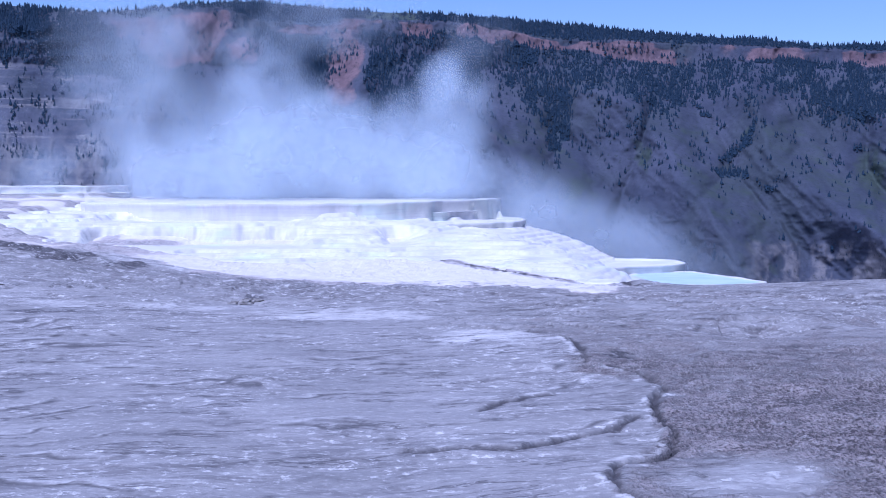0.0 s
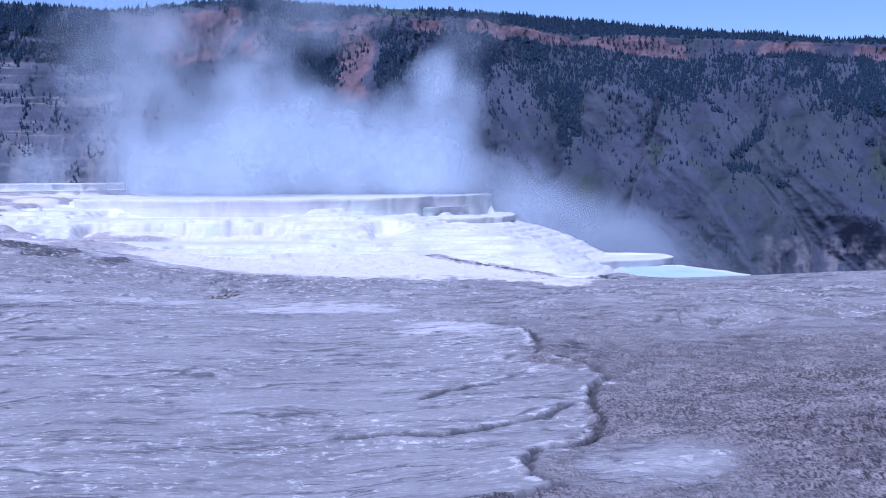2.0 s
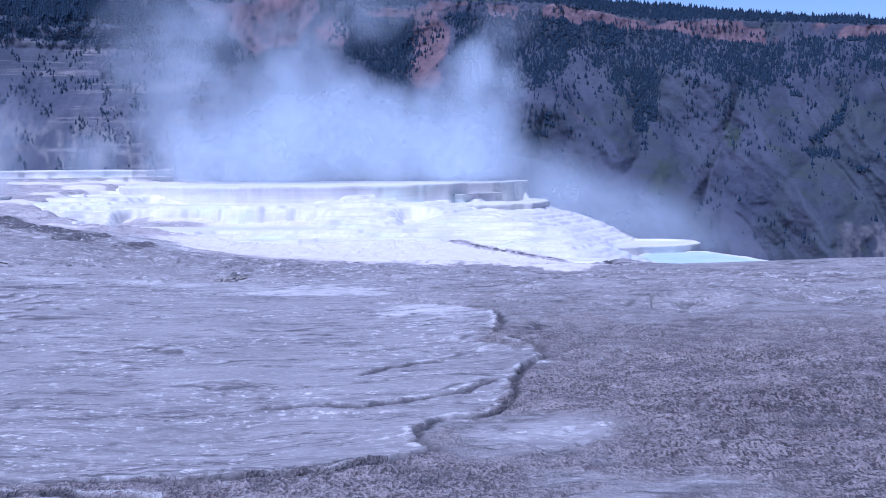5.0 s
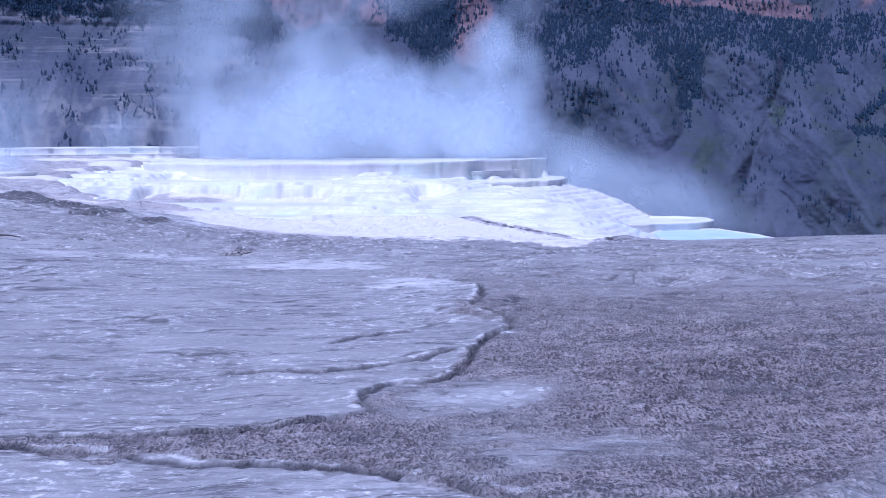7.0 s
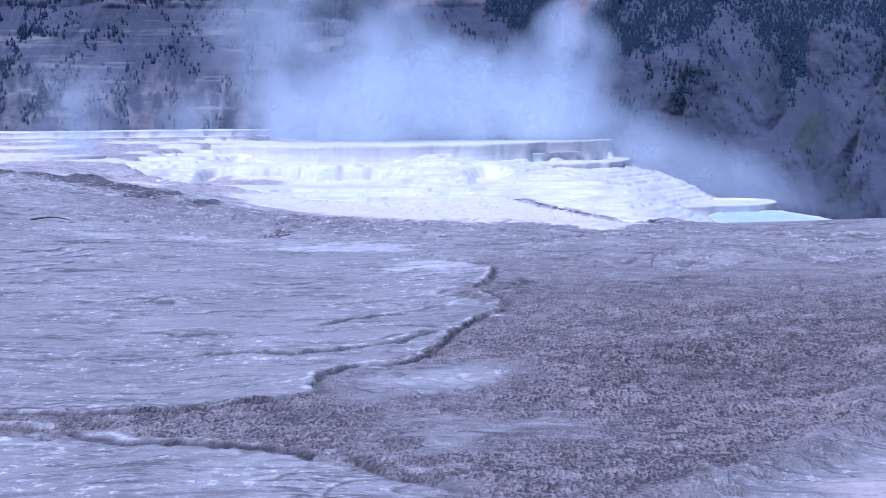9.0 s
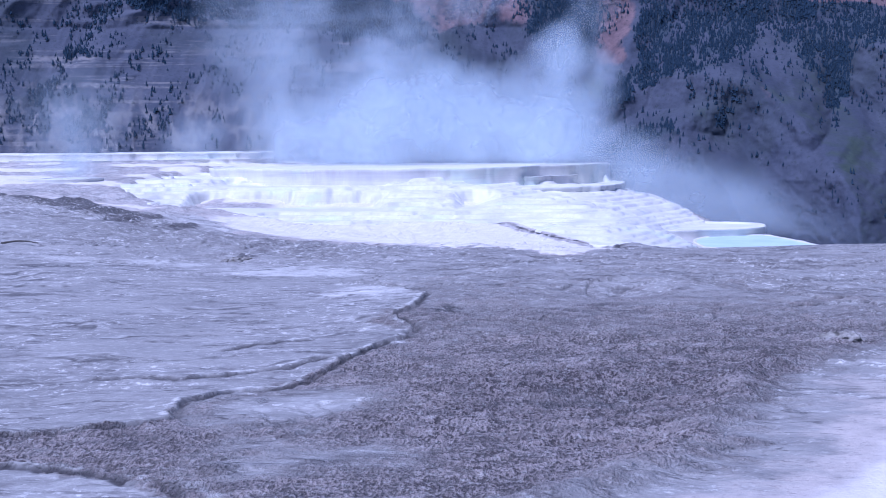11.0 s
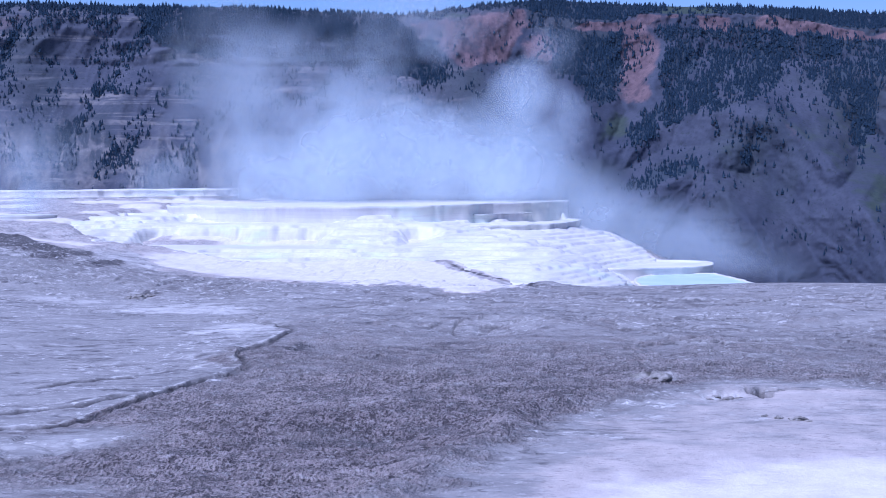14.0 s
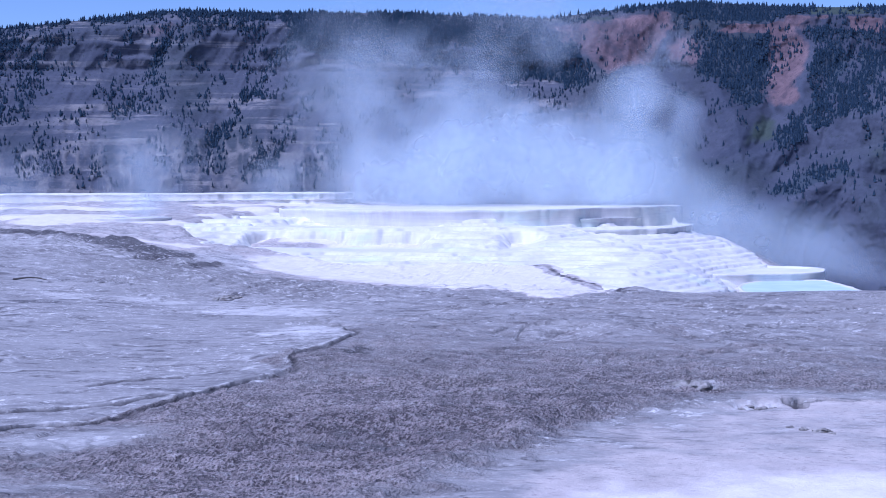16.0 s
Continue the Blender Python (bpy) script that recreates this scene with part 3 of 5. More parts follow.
def ground_height(x, y, fields):
    near, left, front, white, apron, slope_left, rough, pale, whites, dark, dk, scab, crease_shade, rims, flaky, tuft = fields
    z = base_height(x, y)
    z = z - 0.4 * sstep(0.35, 1.2, in_poly(x, y, TERRACE_EDGE))
    bumps = 0.04 * fbm(x * 0.45, y * 0.5, 31, 3)
    crust = fbm(x * 0.9, y * 1.6, 33, 5, 0.55) * 0.06
    steps = 0.004 * (np.floor(crust / 0.014) + sstep(0.55, 1.0, crust / 0.014 - np.floor(crust / 0.014)))
    flakes = (0.003 + 0.006 * flaky) * fbm(x * 3, y * 7, 36, 3)
    ripple = 0.026 * fbm(x * 1.7 + y * 0.5, y * 4.0 - x * 0.8 + 0.8 * fbm(x * 0.9, y * 0.9, 45, 2), 43, 5, 0.66) * (0.5 + 0.9 * vnoise(x * 0.6, y * 0.6, 44))
    lines = crust_lines(x, y, left, front, white)[0] + 0.05 * fbm(x * 0.7, y * 1.5, 175, 4, 0.6) * np.clip(rough, 0, 1)
    calm = 1 - 0.85 * sstep(0.0, 0.6, white)
    z = z + near * (bumps + lines + calm * (steps * (1 - 0.85 * np.clip(rough, 0, 1)) + flakes * (1 - 0.4 * front)) + (ripple + 0.045 * (tuft - 0.5)) * np.clip(rough * 1.2 - 0.1, 0, 1))
    for line, rise, fade, jag, grain, seed in LEDGES:
        z = z + ledge(x, y, line, rise, fade, jag, grain, seed)
    rd, rside, _ = to_line(x, y, NEAR_RIDGE)
    z = z - 0.1 * bell(x, y, 6.2, 10.6, 1.3, 2.2) + np.exp(-(rd / 0.28) ** 2) * (0.05 + 0.05 * vnoise(x * 2, y * 2, 51) + 0.06 * vnoise(x * 6, y * 6, 53))
    z = z - 0.12 * bell(x, y, 3.95, 18.6, 0.7, 0.8) + 0.05 * bell(x, y, 4.0, 19.9, 0.9, 0.4) - 0.19 * bell(x, y, 6.2, 21.1, 1.0, 0.7) + 0.1 * bell(x, y, 6.2, 22.5, 1.3, 0.5) - 0.08 * bell(x, y, 7.0, 9.35, 0.22, 0.22)
    z = z - 0.14 * bell(x, y, 8.67, 21.8, 0.9, 0.5) + 0.06 * bell(x, y, 8.6, 22.9, 1.1, 0.4) + 0.07 * bell(x, y, 5.5, 12.2, 0.8, 0.3, 20)
    z = z - 0.07 * bell(x, y, 6.3, 11.4, 0.8, 0.5) + 0.07 * bell(x, y, 6.3, 12.6, 1.1, 0.5) - 0.1 * bell(x, y, 12.4, 22.2, 1.2, 0.5)
    z = z + 0.12 * bell(x, y, 12.6, 23.6, 1.5, 0.9) - 0.08 * bell(x, y, 9.3, 19.2, 0.7, 0.6) + 0.06 * bell(x, y, 9.2, 20.3, 1.0, 0.5)
    z = z - 0.1 * bell(x, y, 4.3, 28.1, 0.8, 0.5) - 0.1 * bell(x, y, -2.65, 27.2, 0.4, 0.25) + 0.06 * bell(x, y, -2.65, 27.7, 0.6, 0.25)
    z = z + 0.09 * np.exp(-(dk / 0.9) ** 2) * fbm(x * 1.8, y * 2.6, 55, 4)
    z = z + 0.075 * scab * (fbm(x * 1.6, y * 2.2, 58, 4) + 0.4 * np.round(2 * fbm(x * 1.1, y * 1.6, 59, 3)) / 2)
    z = z + 0.035 * slope_left * fbm(x * 0.9, y * 1.5, 57, 4)
    flat = bell(x, y, -14.9, 45.9, 1.7, 1.7)
    z = z + np.clip(flat * 1.4, 0, 1) * (base_height(np.array([-14.9]), np.array([45.6])) - 0.03 - z)
    z = z + 0.14 * bell(x, y, 6.35, 31.9, 0.55, 0.9, 20) + slope_left * 0.035 * (np.floor(2.5 * fbm(x * 0.4, y * 0.7, 63, 4)) + sstep(0.75, 1.0, (2.5 * fbm(x * 0.4, y * 0.7, 63, 4)) % 1.0))
    hole, rubble, crack = pit(x, y)
    return z + 0.03 * bell(x, y, 10.6, 14.5, 0.9, 0.5) - 0.24 * hole - rubble * (0.075 - 0.06 * vnoise(x * 16, y * 9, 65) ** 2) - 0.06 * crack


def pit(x, y):
    """Where the pale crust has broken in: a hole, a sunken rubble patch beside it, a crack running off."""
    wx, wy = x + 0.035 * fbm(x * 8, y * 6, 61), y + 0.05 * fbm(x * 8, y * 6, 62)
    hole = sstep(-0.02, 0.035, in_poly(wx, wy, [(10.44, 14.6), (10.7, 14.72), (11.12, 14.72), (11.0, 14.54), (10.82, 14.42), (10.74, 14.08), (10.62, 14.02), (10.5, 14.3)]))
    rubble = sstep(-0.02, 0.05, in_poly(wx, wy, [(9.86, 14.15), (10.05, 14.35), (10.45, 14.5), (10.46, 14.1), (10.2, 13.8), (10.0, 13.85)]))
    d, _, _ = to_line(wx, wy, [(10.95, 14.58), (11.2, 14.62), (11.45, 14.66)])
    return hole, rubble * (1 - hole), np.exp(-(d / 0.035) ** 2)


def spread(lo, hi, near_step, grow, far):
    """Coordinates that run on from hi to far in growing steps."""
    out, step = [hi], near_step
    while out[-1] < far:
        step *= grow
        out.append(out[-1] + step)
    return out[1:]


def build_ground():
    xs = np.concatenate([-np.array(spread(0, 26, 0.2, 1.35, 3600))[::-1], np.arange(-26, -9, 0.13), np.arange(-9, -5, 0.05), np.arange(-5, 12.5, 0.024), np.arange(12.5, 14, 0.05), np.arange(14, 22, 0.13), spread(0, 22, 0.2, 1.35, 3600)])
    near = [5.0]
    while near[-1] < 35:
        near.append(near[-1] + max(0.026, 0.0036 * near[-1]))
    ys = np.concatenate([-np.array(spread(0, 5, 0.3, 1.5, 600))[::-1], np.arange(-5, 5, 0.1), near, np.arange(near[-1] + 0.17, 66, 0.2), spread(0, 66, 0.3, 1.3, 4200)])
    x, y = np.meshgrid(xs, ys)
    f = ground_fields(x, y)
    z = ground_height(x, y, f)
    me = mesh_from("ground", np.stack([x, y, z], -1).reshape(-1, 3), grid_quads(len(ys), len(xs)))
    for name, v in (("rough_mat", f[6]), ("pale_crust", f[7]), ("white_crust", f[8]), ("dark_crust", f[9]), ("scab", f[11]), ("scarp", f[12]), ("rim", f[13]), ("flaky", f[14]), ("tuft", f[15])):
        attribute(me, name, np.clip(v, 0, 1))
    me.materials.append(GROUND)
    tagged(new("ground", me), "grey and white travertine crust with ledges and cracks", "ground", kind="structure")


build_ground()

# ---- terraces ----
LEVELS = [round(-1.0 + 0.075 * k + 0.028 * math.sin(k * 2.3), 3) for k in range(36)] + [2.6]
TALL = [-0.9, -0.66, -0.46, -0.3, -0.16, -0.03, 0.1, 0.2, 0.31, 0.42, 1.0, 1.1, 1.4, 1.6, 2.6]


def stepped(m, slope, levels, x, y):
    """Turns a smooth slope into treads with steep risers and a raised lip."""
    k = np.clip(np.searchsorted(levels, m) - 1, 0, len(levels) - 2)
    lo = np.array(levels)[k]
    below = np.array([levels[0] - 0.1] + list(levels))[k]
    out = (m - lo) / np.maximum(slope, 0.02) + 0.02 * fbm(x * 4, y * 4, 78, 2)
    wall = np.clip((lo - below) * 0.9, 0.07, 0.3)
    up = sstep(0.0, 1.0, out / wall)
    tread = 0.02 * np.exp(-((out - wall) / 0.1) ** 2) - 0.02 * sstep(wall, wall + 0.3, out)
    return below + (lo - below) * up + tread, up, k


def cells(x, y, wide, deep, seed):
    """How far each point lies from the centre of its jittered cell, in cells."""
    best = np.full(x.shape, 1e9)
    ix, iy = np.floor(x / wide).astype(np.int64), np.floor(y / deep).astype(np.int64)
    for dx in (-1, 0, 1):
        for dy in (-1, 0, 1):
            px = (ix + dx + 0.1 + 0.8 * lattice(ix + dx, iy + dy, seed)) * wide
            py = (iy + dy + 0.1 + 0.8 * lattice(ix + dx, iy + dy, seed + 1)) * deep
            best = np.minimum(best, ((x - px) / wide) ** 2 + ((y - py) / deep) ** 2)
    return np.sqrt(best)


def build_terraces():
    step = 0.058
    xs, ys = np.arange(-16, 9.6, step), np.arange(31, 58, step * 1.3)
    x, y = np.meshgrid(xs, ys)
    wx, wy = x + 0.25 * fbm(x * 1.1, y * 1.1, 67), y + 0.25 * fbm(x * 1.1, y * 1.1, 68)
    lobe = np.clip(1 - cells(wx, wy, 2.6, 2.0, 69), 0, 1) + 0.12 * np.clip(1 - cells(wx, wy, 1.3, 0.8, 73), 0, 1)
    m = np.clip(land(x, y), -3, 1.5) + 0.12 * fbm(x * 0.28, y * 0.22, 71, 3) + 0.11 * (lobe - 0.7) * sstep(3.5, 0.5, x) + 0.05 * fbm(x * 0.8, y * 0.9, 74, 3) * sstep(4, 0, x) + 0.10 * sstep(0, 4, x) * fbm(x * 0.3 + 0.2 * y, y * 0.8 - 0.3 * x, 76, 4, 0.55) + 0.012 * fbm(x * 1.8, y * 1.8, 72, 3)
    gy, gx = np.gradient(m, step * 1.3, step)
    slope = np.clip(np.hypot(gx, gy), 0.02, 0.6)
    fine, up_f, k = stepped(m, slope, LEVELS, x, y)
    tall, up_t, _ = stepped(m, slope, TALL, x, y)
    which = sstep(0.46, 0.54, vnoise(x * 0.3 + 0.4, y * 0.16, 75) + 0.03 * fbm(x * 2, y * 2, 76)) * sstep(2.0, 0.5, x)
    z = fine + (tall - fine) * which + 0.004 * fbm(x * 5, y * 5, 77, 3)
    z = z + (m - z) * (0.15 + 0.3 * sstep(0, 3, x)) + 0.008 * fbm(x * 2.2, y * 3.0, 79, 4)
    up = up_f + (up_t - up_f) * which
    inside = in_poly(x + 0.2 * fbm(x, y, 81), y + 0.2 * fbm(x, y, 82), TERRACE_EDGE)
    z = np.where(inside < 0.16, np.minimum(z, base_height(x, y) - 0.25), z)
    quads = grid_quads(len(ys), len(xs))
    quads = quads[(inside > 0).ravel()[quads].all(1)]
    qk = np.median(k.ravel()[quads], axis=1).astype(int)
    verts = np.stack([x, y, z], -1).reshape(-1, 3)
    stain = (np.clip(1 - up, 0, 1) * 0.35).ravel()
    root = tagged(new("travertine_terrace"), "white stepped travertine terrace with shallow rimmed basins", "terrace", kind="structure")
    for level in range(len(LEVELS)):
        mine = quads[qk == level]
        if len(mine) < 20:
            continue
        used, back = np.unique(mine.ravel(), return_inverse=True)
        me = mesh_from("terrace_step", verts[used], back.reshape(-1, 4))
        attribute(me, "stain", stain[used])
        part("terrace_step", me, TERRACE, root)
    return root


terrace = build_terraces()


def rounded(outline, spacing, closed=True):
    """A smooth run of points through the corners of an outline."""
    p = np.array(outline, float)
    n = len(p)
    out = []
    for k in range(n if closed else n - 1):
        if closed:
            a, b, c, d = p[(k - 1) % n], p[k], p[(k + 1) % n], p[(k + 2) % n]
        else:
            a, b, c, d = p[max(k - 1, 0)], p[k], p[k + 1], p[min(k + 2, n - 1)]
        for t in np.linspace(0, 1, max(2, int(np.hypot(*(c - b)) / spacing)), endpoint=False):
            out.append(0.5 * ((2 * b) + (c - a) * t + (2 * a - 5 * b + 4 * c - d) * t * t + (3 * b - a - 3 * c + d) * t ** 3))
    return np.array(out)


def basin(name, outline, top, bottom, parent, label, flute=0.05, stain=0.5, tint=None, seed=1, lip=0.05, wobble=0.2):
    """A flat-topped mass with a fluted, dripping wall, a raised rim and a shallow pool on top."""
    p = rounded(outline, 0.08)
    mid = p.mean(0)
    nxt = np.roll(p, -1, 0) - np.roll(p, 1, 0)
    normal = np.stack([nxt[:, 1], -nxt[:, 0]], -1) / np.maximum(np.hypot(*nxt.T), 1e-6)[:, None]
    if (normal * (p - mid)).sum() < 0:
        normal = -normal
    along = np.arange(len(p)) * 0.08
    rows = [(1.0, 0.12), (0.75, 0.06), (0.5, 0.02), (0.3, 0.0), (0.12, 0.02), (0.02, 0.04), (0.0, 0.02), (0.0, -0.05)]
    verts, stains = [], []
    for k, (down, outw) in enumerate(rows):
        grooves = flute * (vnoise(along * 5, along * 0 + down * 1.2, seed) + 0.7 * vnoise(along * 1.6, along * 0 + down, seed + 1) - 0.6) * (1 if k < 6 else 0.5)
        q = p + normal * (outw + grooves + wobble * fbm(along * 0.8, along * 0, seed + 2))[:, None]
        z = top - down * (top - bottom) + 0.02 * fbm(along * 0.7, along * 0 + 3, seed + 3) * (down < 0.9)
        verts.append(np.column_stack([q, z]))
        stains.append(np.full(len(p), stain * (1 - down) if k < 6 else 0.0) * (0.3 + 0.7 * vnoise(along * 0.6, along * 0, seed + 5)))
    for shrink, z in ((0.25, top - lip), (0.6, top - lip)):
        verts.append(np.column_stack([p - normal * shrink * 0.5, np.full(len(p), z)]))
        stains.append(np.zeros(len(p)))
    n = len(p)
    v = np.concatenate(verts)
    rows_n = len(verts)
    i = np.arange(rows_n * n).reshape(rows_n, n)
    j = np.roll(i, -1, 1)
    quads = np.stack([i[:-1], j[:-1], j[1:], i[1:]], -1).reshape(-1, 4)
    me = mesh_from(name, v, quads)
    bm = bmesh.new()
    bm.from_mesh(me)
    bm.verts.ensure_lookup_table()
    bm.faces.new([bm.verts[q] for q in i[-1]])
    bmesh.ops.triangulate(bm, faces=[f for f in bm.faces if len(f.verts) > 4])
    bmesh.ops.recalc_face_normals(bm, faces=bm.faces)
    bm.to_mesh(me)
    bm.free()
    attribute(me, "stain", np.concatenate(stains))
    return part(name, me, TERRACE, parent, label)


basin("upper_basin", [(-10.8, 50.6), (-9.5, 48.9), (-8.0, 47.8), (-5.5, 47.0), (-3.0, 46.5), (-0.5, 46.9), (1.3, 48.0), (1.83, 48.7), (2.2, 50.6), (3.4, 51.9), (4.3, 53.7), (4.2, 57.0),
                      (-4, 58.5), (-11, 57.5)], 1.72, 0.8, terrace, "tall white rim wall with brown drip stains", 0.04, 0.3, seed=11, wobble=0.1)
basin("notch_block", [(1.7, 49.6), (2.0, 48.8), (2.7, 49.6), (3.4, 50.7), (3.6, 52.4), (2.3, 51.4)], 1.34, 0.8, terrace, "", 0.04, 0.3, seed=15)
basin("middle_basin", [(-0.4, 46.6), (1.2, 46.6), (3.0, 47.2), (4.6, 48.4), (5.35, 50.2), (5.5, 53.6), (4, 55), (0, 53)], 1.0, 0.1, terrace, "bright white block-shaped terrace", 0.08, 0.25, seed=19)
basin("lower_basin", [(5.4, 46.2), (6.8, 45.2), (8.2, 45.3), (9.6, 46.1), (10.7, 47.2), (10.3, 49.2), (8, 50.2), (5.6, 49.5)], -0.42, -1.1, terrace, "smooth white basin wall above the blue pool", 0.03, 0.1, seed=23, wobble=0.1)

bm = bmesh.new()
bmesh.ops.create_cone(bm, cap_ends=True, segments=14, radius1=0.3, radius2=0.03, depth=0.5)
bmesh.ops.subdivide_edges(bm, edges=bm.edges[:], cuts=3, use_grid_fill=True)
for v in bm.verts:
    v.co += v.co.normalized() * 0.09 * noise.fractal(v.co * 4.0, 0.6, 2.1, 3)
bmesh.ops.translate(bm, verts=bm.verts, vec=(4.8, 54.4, 0.98))
pm = bpy.data.meshes.new("pinnacle")
bm.to_mesh(pm)
bm.free()
part("pinnacle", pm, TERRACE, terrace, "small white travertine pinnacle")
pool = tagged(new("spring_pool"), "milky blue hot spring pool with a thin white rim", "pool", kind="structure")
POOL = [(8.3, 41.0), (9.0, 40.4), (9.9, 40.2), (11.2, 40.7), (11.9, 41.5), (11.7, 42.6), (11.3, 44.2), (10.9, 45.6), (10.7, 46.3), (9.8, 46.3), (8.6, 45.6), (8.1, 43.5)]
basin("pool_rim", POOL, -0.66, -1.9, pool, "thin white travertine rim", 0.03, 0.0, seed=31, lip=0.06, wobble=0.1)
wp = rounded([(10 + (x - 10) * 0.96, 43 + (y - 43) * 0.97) for x, y in POOL], 0.3)
wm = bpy.data.meshes.new("water")
wm.from_pydata([(x, y, -0.685) for x, y in wp], [], [list(range(len(wp)))])
part("water", wm, WATER, pool, "milky blue water")

shelf = tagged(new("travertine_shelf"), "low white travertine shelf with an overhanging rim", "terrace", kind="structure")
basin("shelf_rim", [(-12.0, 61.2), (-12.6, 60.0), (-15.5, 59.2), (-20, 58.8), (-27, 59.2), (-35, 60.2), (-40, 62), (-38, 66), (-14, 66), (-12.4, 63)], 2.28, 1.7, shelf, "", 0.06, 0.15, seed=37)
basin("shelf_step", [(-10.8, 59.4), (-12.0, 57.6), (-15.5, 57.0), (-20, 57.2), (-23, 58), (-22, 61), (-12, 61)], 2.0, 1.6, shelf, "", 0.05, 0.2, seed=41)

PUDDLE = float(base_height(np.array([-14.9]), np.array([45.6]))[0])
puddle = tagged(new("hot_spring_puddle"), "small bright steaming spring pool in white crust", "pool", kind="structure")
basin("puddle_rim", [(-16.2, 45.2), (-15.0, 44.7), (-13.9, 45.0), (-13.6, 46.0), (-14.6, 47.2), (-16.0, 46.8)], PUDDLE + 0.03, PUDDLE - 0.4, puddle, "", 0.04, 0.0, seed=43, lip=0.04)
pw = rounded([(-16.0, 45.3), (-15.0, 44.9), (-14.1, 45.2), (-13.8, 46.0), (-14.6, 47.0), (-15.9, 46.6)], 0.25)
pm = bpy.data.meshes.new("water")
pm.from_pydata([(x, y, PUDDLE + 0.012) for x, y in pw], [], [list(range(len(pw)))])
part("water", pm, PALE_WATER, puddle, "milky white water")

# ---- hill ----
HEAD = (5.0, -2.5, 2.6)
# the bare crest, then the upper and lower edge of the red cliff: bearing in degrees and rise over run
SKYLINE = [(-60, 0.078), (-40, 0.092), (-33.1, 0.105), (-31, 0.1098), (-28.8, 0.1146), (-26.6, 0.1195), (-22, 0.1192), (-17.5, 0.1193), (-14.6, 0.1166), (-12.9, 0.115), (-11.4, 0.114),
           (-9.3, 0.118), (-7.6, 0.1212), (-6, 0.1234), (-4.6, 0.1222), (-1.6, 0.118), (0, 0.1165), (2, 0.1155), (5.6, 0.1098), (8.1, 0.1058), (11.8, 0.098),
           (15.2, 0.0942), (17.3, 0.0885), (19.8, 0.0875), (30, 0.079), (50, 0.065)]
CLIFF_TOP = [(-6.8, 0.121), (-5.2, 0.112), (-2.5, 0.109), (-1.7, 0.1138), (2.3, 0.1115), (3.8, 0.1095), (4.5, 0.1071), (6.3, 0.0995), (8.2, 0.0968), (9.6, 0.0974), (11.8, 0.0936),
             (14, 0.092), (16.2, 0.0891), (19.8, 0.0854), (30, 0.075)]
CLIFF_FOOT = [(-6.8, 0.108), (-5.2, 0.1072), (-2.5, 0.104), (-1.7, 0.097), (0, 0.1027), (2.3, 0.1035), (3.8, 0.1), (4.5, 0.099), (6.3, 0.0935), (8.2, 0.09), (9.6, 0.0845),
              (11.8, 0.0792), (14, 0.0831), (16.2, 0.0826), (19.8, 0.0755), (30, 0.065)]
# how far down the wood reaches on the eastern slope
TREELINE = [(-1, 0.05), (2.5, 0.052), (4.5, 0.0714), (5.7, 0.066), (6.3, 0.05), (7.1, 0.045), (8, 0.058), (9.6, 0.06), (10.7, 0.05), (11.6, 0.038), (12.4, 0.056), (13, 0.06), (14.7, 0.051),
            (16.3, 0.06), (17.4, 0.037), (18.4, 0.033), (19.9, 0.044), (30, 0.03)]
# crests of the spurs: bearing and elevation, then depth towards the viewer and width in degrees
SPURS = [([(8.2, 0.075), (8.7, 0.0608), (9.8, 0.0546), (10.9, 0.0324), (11.8, 0.0064), (13, -0.0215), (13.9, -0.0454), (14.6, -0.08)], 120, 2.3),
         ([(14.6, 0.075), (14.8, 0.0495), (15.4, 0.0259), (15.8, 0.008), (16.4, 0.0021), (17.4, -0.0116), (18.5, -0.0253), (19.9, -0.0426), (22, -0.08)], 125, 2.0),
         ([(15.4, 0.07), (15.9, 0.0473), (16.9, 0.0255), (18.2, 0.002), (19.9, -0.0252), (22, -0.06)], 60, 1.0),
         ([(12, 0.075), (12.6, 0.058), (13.2, 0.03), (13.3, 0.012)], 45, 1.2),
         ([(18.4, 0.07), (19.6, 0.04), (21.6, 0.005), (24, -0.06)], 120, 2.4),
         ([(1.2, 0.047), (2.97, 0.0430), (4.5, 0.0294), (5.6, 0.0096), (6.7, -0.014), (7.6, -0.0451), (8.2, -0.08)], 125, 2.2),
         ([(2.97, 0.0416), (2.1, 0.0221), (0.75, 0.0065), (1.65, -0.0135), (2.5, -0.0294), (3.4, -0.0532), (4, -0.08)], 85, 1.5),
         ([(0.75, 0.0065), (-1.06, -0.0092), (-2.66, -0.0251), (-4, -0.05)], 80, 1.6),
         ([(-0.6, 0.09), (-1.2, 0.06), (-0.2, 0.04), (-1.1, 0.0308), (-2.7, 0.0192), (-4.5, 0.0)], 55, 1.4),
         ([(-7, 0.11), (-5.6, 0.088), (-4.4, 0.067), (-3.6, 0.035), (-3.4, -0.02)], 70, 1.6),
         ([(-13.3, 0.112), (-11.5, 0.105), (-9.65, 0.081), (-8, 0.045), (-7, 0.0)], 75, 2.4),
         ([(-14, 0.1), (-15, 0.05), (-18, -0.02), (-19, -0.08)], 50, 2.2),
         ([(-20.5, 0.105), (-21.4, 0.08), (-22.4, 0.056), (-23, 0.03), (-22, -0.03)], 70, 1.9),
         ([(-25.4, 0.11), (-26, 0.085), (-26.6, 0.064), (-26.8, 0.03), (-27.4, -0.06)], 75, 2.0),
         ([(-30.5, 0.1), (-30.4, 0.08), (-30.6, 0.05), (-31.6, 0.0), (-33, -0.07)], 70, 2.6), ([(-35, 0.09), (-35.6, 0.03), (-37, -0.07)], 60, 2.2)]
